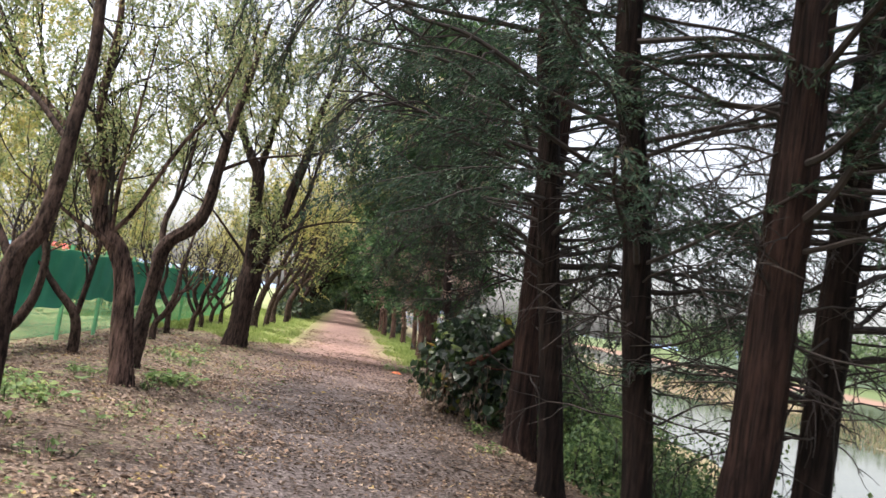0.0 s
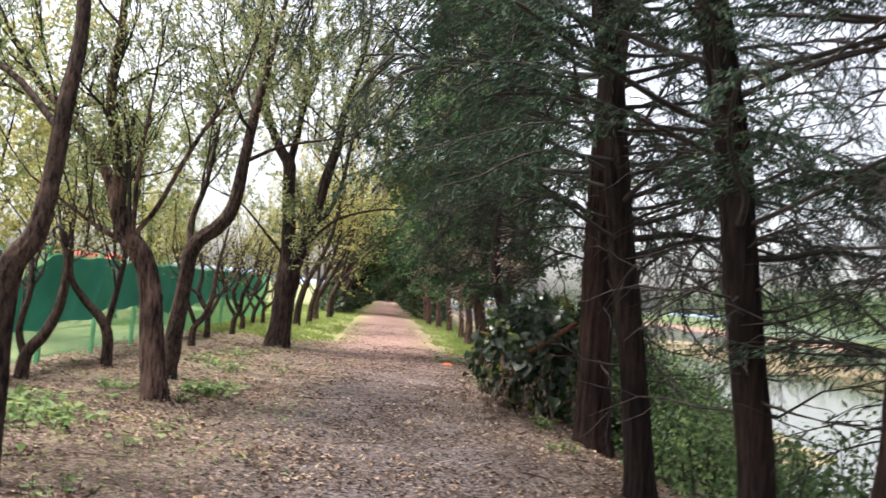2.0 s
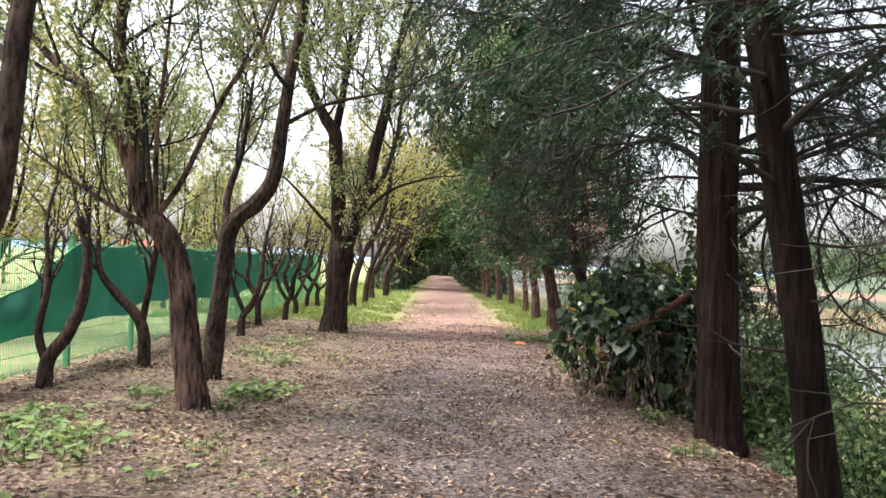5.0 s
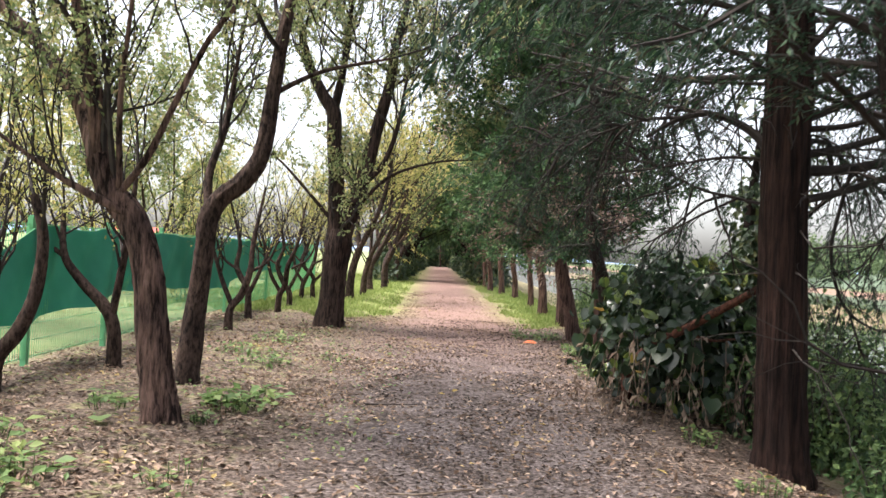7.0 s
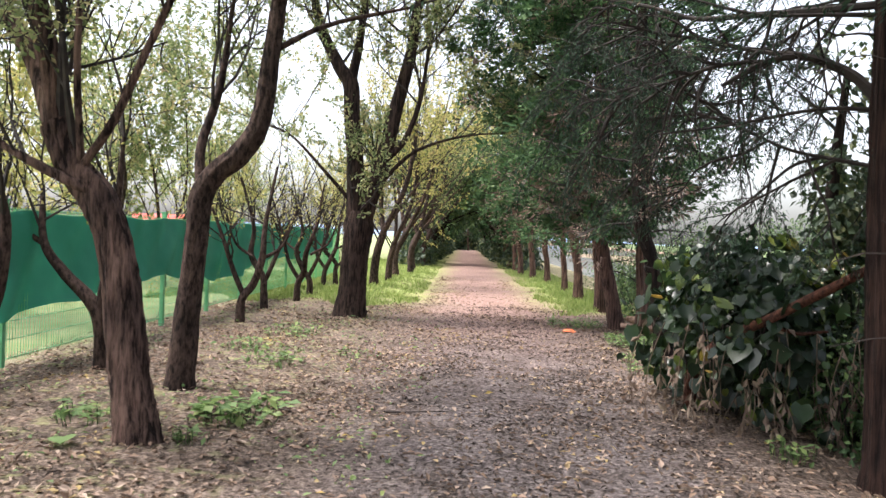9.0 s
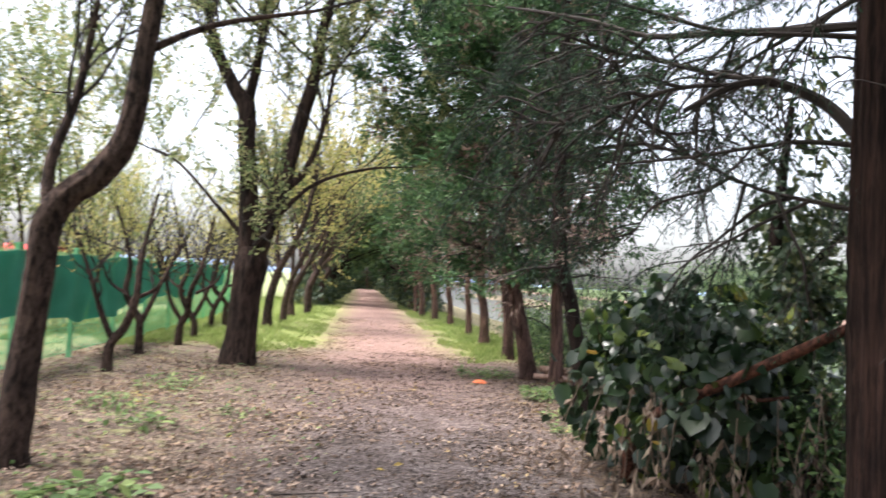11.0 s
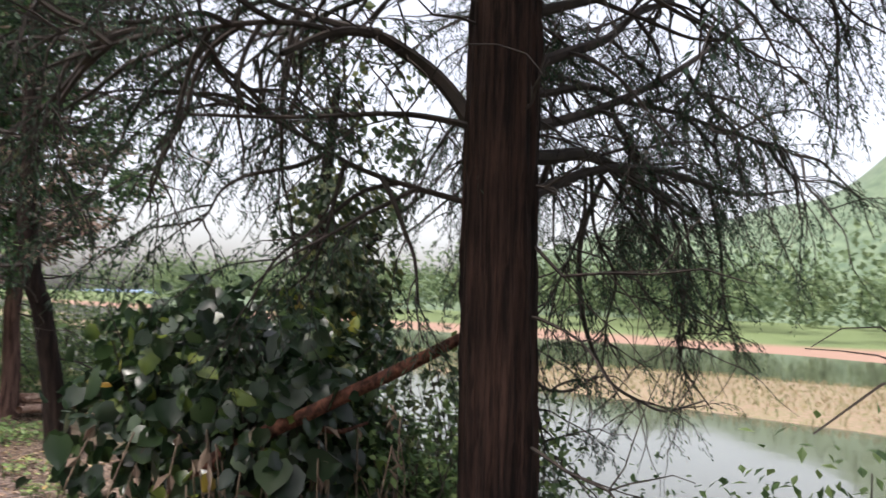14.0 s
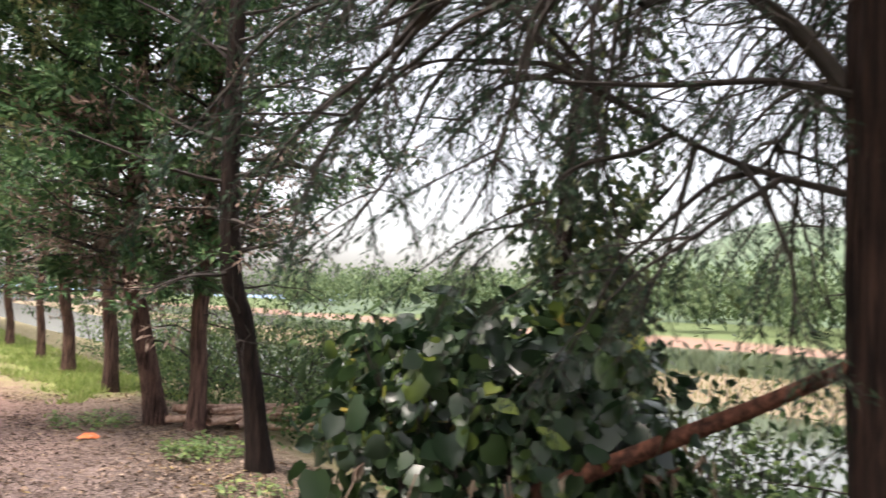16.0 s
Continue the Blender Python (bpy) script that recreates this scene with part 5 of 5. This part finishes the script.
for k in range(9):
    lo, hi = int(k * (ny - 1) / 9), int((k + 1) * (ny - 1) / 9)
    W = V[lo : hi + 1] - np.array([FX, 8.0, 0.0])
    m = hi - lo + 1
    i = (np.arange(m - 1)[:, None] * nz + np.arange(nz - 1)).ravel()
    F = np.stack([i, i + 1, i + nz + 1, i + nz], -1)
    bag = Bag()
    bag.add(W, F)
    bag.add(W - np.array([0.006, 0, 0]), F[:, ::-1])
    part("net_length", bag, net_mat, net, smooth=True)
    bag = Bag()
    tube(bag, W[:, 0] + np.array([0.004, 0, 0]), 0.007, 6)
    part("hem_cord", bag, fence_mat, net, "pale green edge cord", smooth=True)
tagged(net, "sagging dark green shade net draped over the fence", "net")

shed = empty("farm_shed", -16.0, 45.0, 0.0)
bag = Bag()
box(bag, -1.1, 1.1, -1.0, 1.0, -0.2, 1.75)
part("wall", bag, plain_material("white_shed_wall", (0.6, 0.6, 0.58), (0.78, 0.78, 0.76), 2), shed, "whitewashed wall")
bag = Bag()
for s in (-1, 1):
    v = [(-1.3, s * 1.2, 1.7), (1.3, s * 1.2, 1.7), (1.3, 0, 2.05), (-1.3, 0, 2.05)]
    v += [(x, y, z + 0.06) for x, y, z in v]
    bag.add(v, [[0, 1, 2, 3], [7, 6, 5, 4], [0, 1, 5, 4], [1, 2, 6, 5], [2, 3, 7, 6], [3, 0, 4, 7]])
part("roof", bag, plain_material("red_roof", (0.5, 0.06, 0.05), (0.62, 0.10, 0.08), 3), shed, "red sheet roof")
tagged(shed, "low white farm shed with a red roof in the field", "shed")

# ---------------------------------------------------------------- log pile, scrap, twigs
rng = np.random.default_rng(66)
for k in range(16):
    x, y = 3.15 + rng.uniform(-0.4, 0.4), 17.9 + rng.uniform(-0.5, 0.5)
    a = rng.normal(0.1, 0.35)
    ln = rng.uniform(0.7, 1.5)
    z = gz(x, y) + 0.04 + 0.05 * (k // 5) + 0.07
    d = np.array([math.cos(a), math.sin(a), rng.normal(-0.03, 0.04)])
    p = np.array([x, y, z])
    s = spline([p - d * ln / 2, p + rng.normal(0, 0.03, 3), p + d * ln / 2], 3)
    bag = Bag()
    rr = rng.uniform(0.025, 0.05)
    tube(bag, s, np.linspace(rr, rr * 0.75, len(s)), 8)
    tagged(part("cut_log", bag, bark_log, smooth=True), "pale cut branch lying in a pile under the cedars", "log", "log pile")
bag = Bag()
rr = np.linspace(0, 2 * np.pi, 13)[:-1]
ring = np.stack([np.cos(rr) * 0.17 + 0.02 * np.sin(3 * rr), np.sin(rr) * 0.13, 0.02 + 0.01 * np.sin(2 * rr)], -1)
cap = np.stack([np.cos(rr) * 0.08, np.sin(rr) * 0.06, np.full(12, 0.09)], -1)
kk = np.arange(12)
bag.add(np.vstack([ring, cap, [[0, 0, 0.1]] * 12]), np.concatenate([np.stack([kk, (kk + 1) % 12, 12 + (kk + 1) % 12, 12 + kk], -1), np.stack([12 + kk, 12 + (kk + 1) % 12, 24 + (kk + 1) % 12, 24 + kk], -1)]))
ob = part("plastic_scrap", bag, orange_mat, smooth=True)
ob.location = (1.38, 17.75, gz(1.38, 17.75))
ob.scale = (0.7, 0.7, 0.6)
tagged(ob, "crumpled orange plastic scrap at the path's edge", "litter")

TWIGS = [(-0.6, 8.6, 0.2, 0.9), (-1.9, 6.0, 1.2, 0.8), (-2.3, 7.3, 0.4, 0.7), (1.3, 7.9, -0.5, 0.5), (0.9, 9.6, 0.3, 0.45), (-1.0, 11.4, 0.1, 0.6), (-2.8, 12.9, -0.6, 0.8), (1.9, 8.6, -0.2, 0.5), (-3.0, 5.2, 0.9, 0.9)]
for k, (x, y, a, ln) in enumerate(TWIGS):
    s = branch_line((x, y, gz(x, y) + 0.012), (math.cos(a), math.sin(a), 0), ln, rng, 6, 0, 0, 0.13)
    s[:, 2] = ground_z(s[:, 0], s[:, 1]) + 0.012
    bag = Bag()
    tube(bag, s, np.linspace(0.009, 0.003, 7), 5)
    tagged(part("fallen_twig", bag, twig_mat if k % 2 else dry_mat), "thin dry twig lying on the ground", "twig", "fallen twigs")

# ---------------------------------------------------------------- far shore and reeds
rng = np.random.default_rng(88)
b = Bag()
n = 46000
t = rng.uniform(0, 1, n)
ti = rng.integers(0, 380, n)
tx, ty, th = rng.uniform(78, 135, 380), rng.uniform(-60, 230, 380), rng.uniform(6, 12, 380)
v = unit(rng.normal(0, 1, (n, 3))) * rng.uniform(0.5, 1, (n, 1))
c = np.stack([tx[ti] + v[:, 0] * th[ti] * 0.4, ty[ti] + v[:, 1] * th[ti] * 0.45, 0.4 + th[ti] * (0.5 + 0.5 * v[:, 2])], 1)
leaves(b, c, rng.normal(0, 1, (n, 3)), rng.normal(0, 1, (n, 3)) + np.array([0, 0, 0.5]), rng.uniform(0.55, 1.1, n), rng.uniform(0.45, 0.85, n), 0.2)
tagged(part("far_woods", b, wood_far), "green woodland on the far river bank", "woods", kind="stuff")
b = Bag()
n = 20000
x, y = rng.uniform(22.5, 39, n), rng.uniform(-25, 75, n)
c = np.stack([x, y, ground_z(x, y) - 0.03], 1)
leaves(b, c, rng.normal(0, 0.25, (n, 3)) + np.array([0, 0, 1]), rng.normal(0, 1, (n, 3)), rng.uniform(0.12, 0.34, n), rng.uniform(0.03, 0.08, n), 0.1)
tagged(part("reeds", b, reed_mat), "pale yellow reeds on a river bar", "reeds", kind="stuff")

# ---------------------------------------------------------------- grass and leaf litter
b = Bag()
n = 45000
y = 20.5 + rng.uniform(0, 1, n) ** 1.6 * 30
left = rng.uniform(0, 1, n) < 0.65
x = np.where(left, -1.35 - rng.uniform(0, 1, n) * 5.5, 1.45 + rng.uniform(0, 1, n) * 2.0)
keep = (np.abs(x - 0.1) > 1.5 + 0.3 * np.sin(y * 0.9 + x) + 0.22 * np.sin(y * 2.7) + rng.normal(0, 0.12, n)) & (np.sin(x * 2.3 + y) * np.sin(y * 1.1 - x) > -0.75) & (y > 21.0 + np.sin(x * 3) * 0.8)
x, y = x[keep], y[keep]
n = len(x)
c = np.stack([x, y, ground_z(x, y) - 0.01], 1)
leaves(b, c, rng.normal(0, 0.45, (n, 3)) + np.array([0, 0, 1]), rng.normal(0, 1, (n, 3)), rng.uniform(0.06, 0.17, n), rng.uniform(0.012, 0.03, n), 0.1)
tagged(part("grass", b, grass_mat), "bright green grass verge under the avenue", "grass", kind="stuff")
b = Bag()
n = 150000
y = np.where(rng.uniform(0, 1, n) < 0.88, 0.8 + rng.uniform(0, 1, n) ** 1.55 * 33, rng.uniform(-9, 0.8, n))
x = rng.uniform(-5.2, 3.0, n)
fade = np.where((np.abs(x) > 1.2) & (y > 22), 0.3, 1.0) * np.where(y > 20, 0.6, 1.0)
dens = fade * np.where(x < -0.9, 1.0, np.where(x > 1.5, 0.9, np.where(np.abs(x - 0.2 + 0.3 * np.sin(y * 0.7)) < 0.8, 0.42, 0.8))) * (0.55 + 0.45 * np.sin(x * 1.9 + 0.7 * y) * np.sin(y * 1.4 - x * 0.6))
keep = rng.uniform(0, 1, n) < dens
x, y = x[keep], y[keep]
n = len(x)
c = np.stack([x, y, ground_z(x, y) + rng.uniform(0.003, 0.02, n)], 1)
leaves(b, c, rng.normal(0, 1, (n, 3)) * np.array([1, 1, 0.22]), rng.normal(0, 0.3, (n, 3)) + np.array([0, 0, 1]), rng.uniform(0.025, 0.085, n), rng.uniform(0.014, 0.042, n), 0.3)
tagged(part("fallen_leaves", b, leaf_dead), "brown and tan fallen leaves covering the ground", "leaf litter", kind="stuff")
b = Bag()
n = 40000
y = 0.8 + rng.uniform(0, 1, n) ** 1.5 * 21
x = rng.normal(0.55, 1.05, n)
keep = (x > -2.2) & (x < 2.7) & (np.sin(x * 2.6 + 0.9 * y) * np.sin(y * 2.1 - x * 1.2) + rng.normal(0, 0.45, n) > -0.25)
x, y = x[keep], y[keep]
n = len(x)
c = np.stack([x, y, ground_z(x, y) + rng.uniform(0.004, 0.018, n)], 1)
leaves(b, c, rng.normal(0, 1, (n, 3)) * np.array([1, 1, 0.25]), rng.normal(0, 0.35, (n, 3)) + np.array([0, 0, 1]), rng.uniform(0.015, 0.06, n), rng.uniform(0.006, 0.024, n), 0.3)
tagged(part("path_debris", b, debris_mat), "dark trodden leaf and twig debris on the path", "leaf litter", kind="stuff")
b = Bag()
n = 5200
x, y = rng.uniform(-4.6, -0.6, n), 3.0 + rng.uniform(0, 1, n) * 17
keep = (np.sin(x * 2.2 + y) * np.sin(1.3 * y - x) + rng.normal(0, 0.4, n) > 0.15) & (x < -0.9 + rng.normal(0, 0.3, n))
x, y = x[keep], y[keep]
n = len(x)
c = np.stack([x, y, ground_z(x, y) + rng.uniform(0.015, 0.05, n)], 1)
leaves(b, c, rng.normal(0, 1, (n, 3)) * np.array([1, 1, 0.3]), rng.normal(0, 0.3, (n, 3)) + np.array([0, 0, 1]), rng.uniform(0.02, 0.07, n), rng.uniform(0.014, 0.04, n), 0.2)
tagged(part("seedlings", b, leaf_bright), "scattered green and yellowish seedlings in the litter", "weeds", kind="stuff")
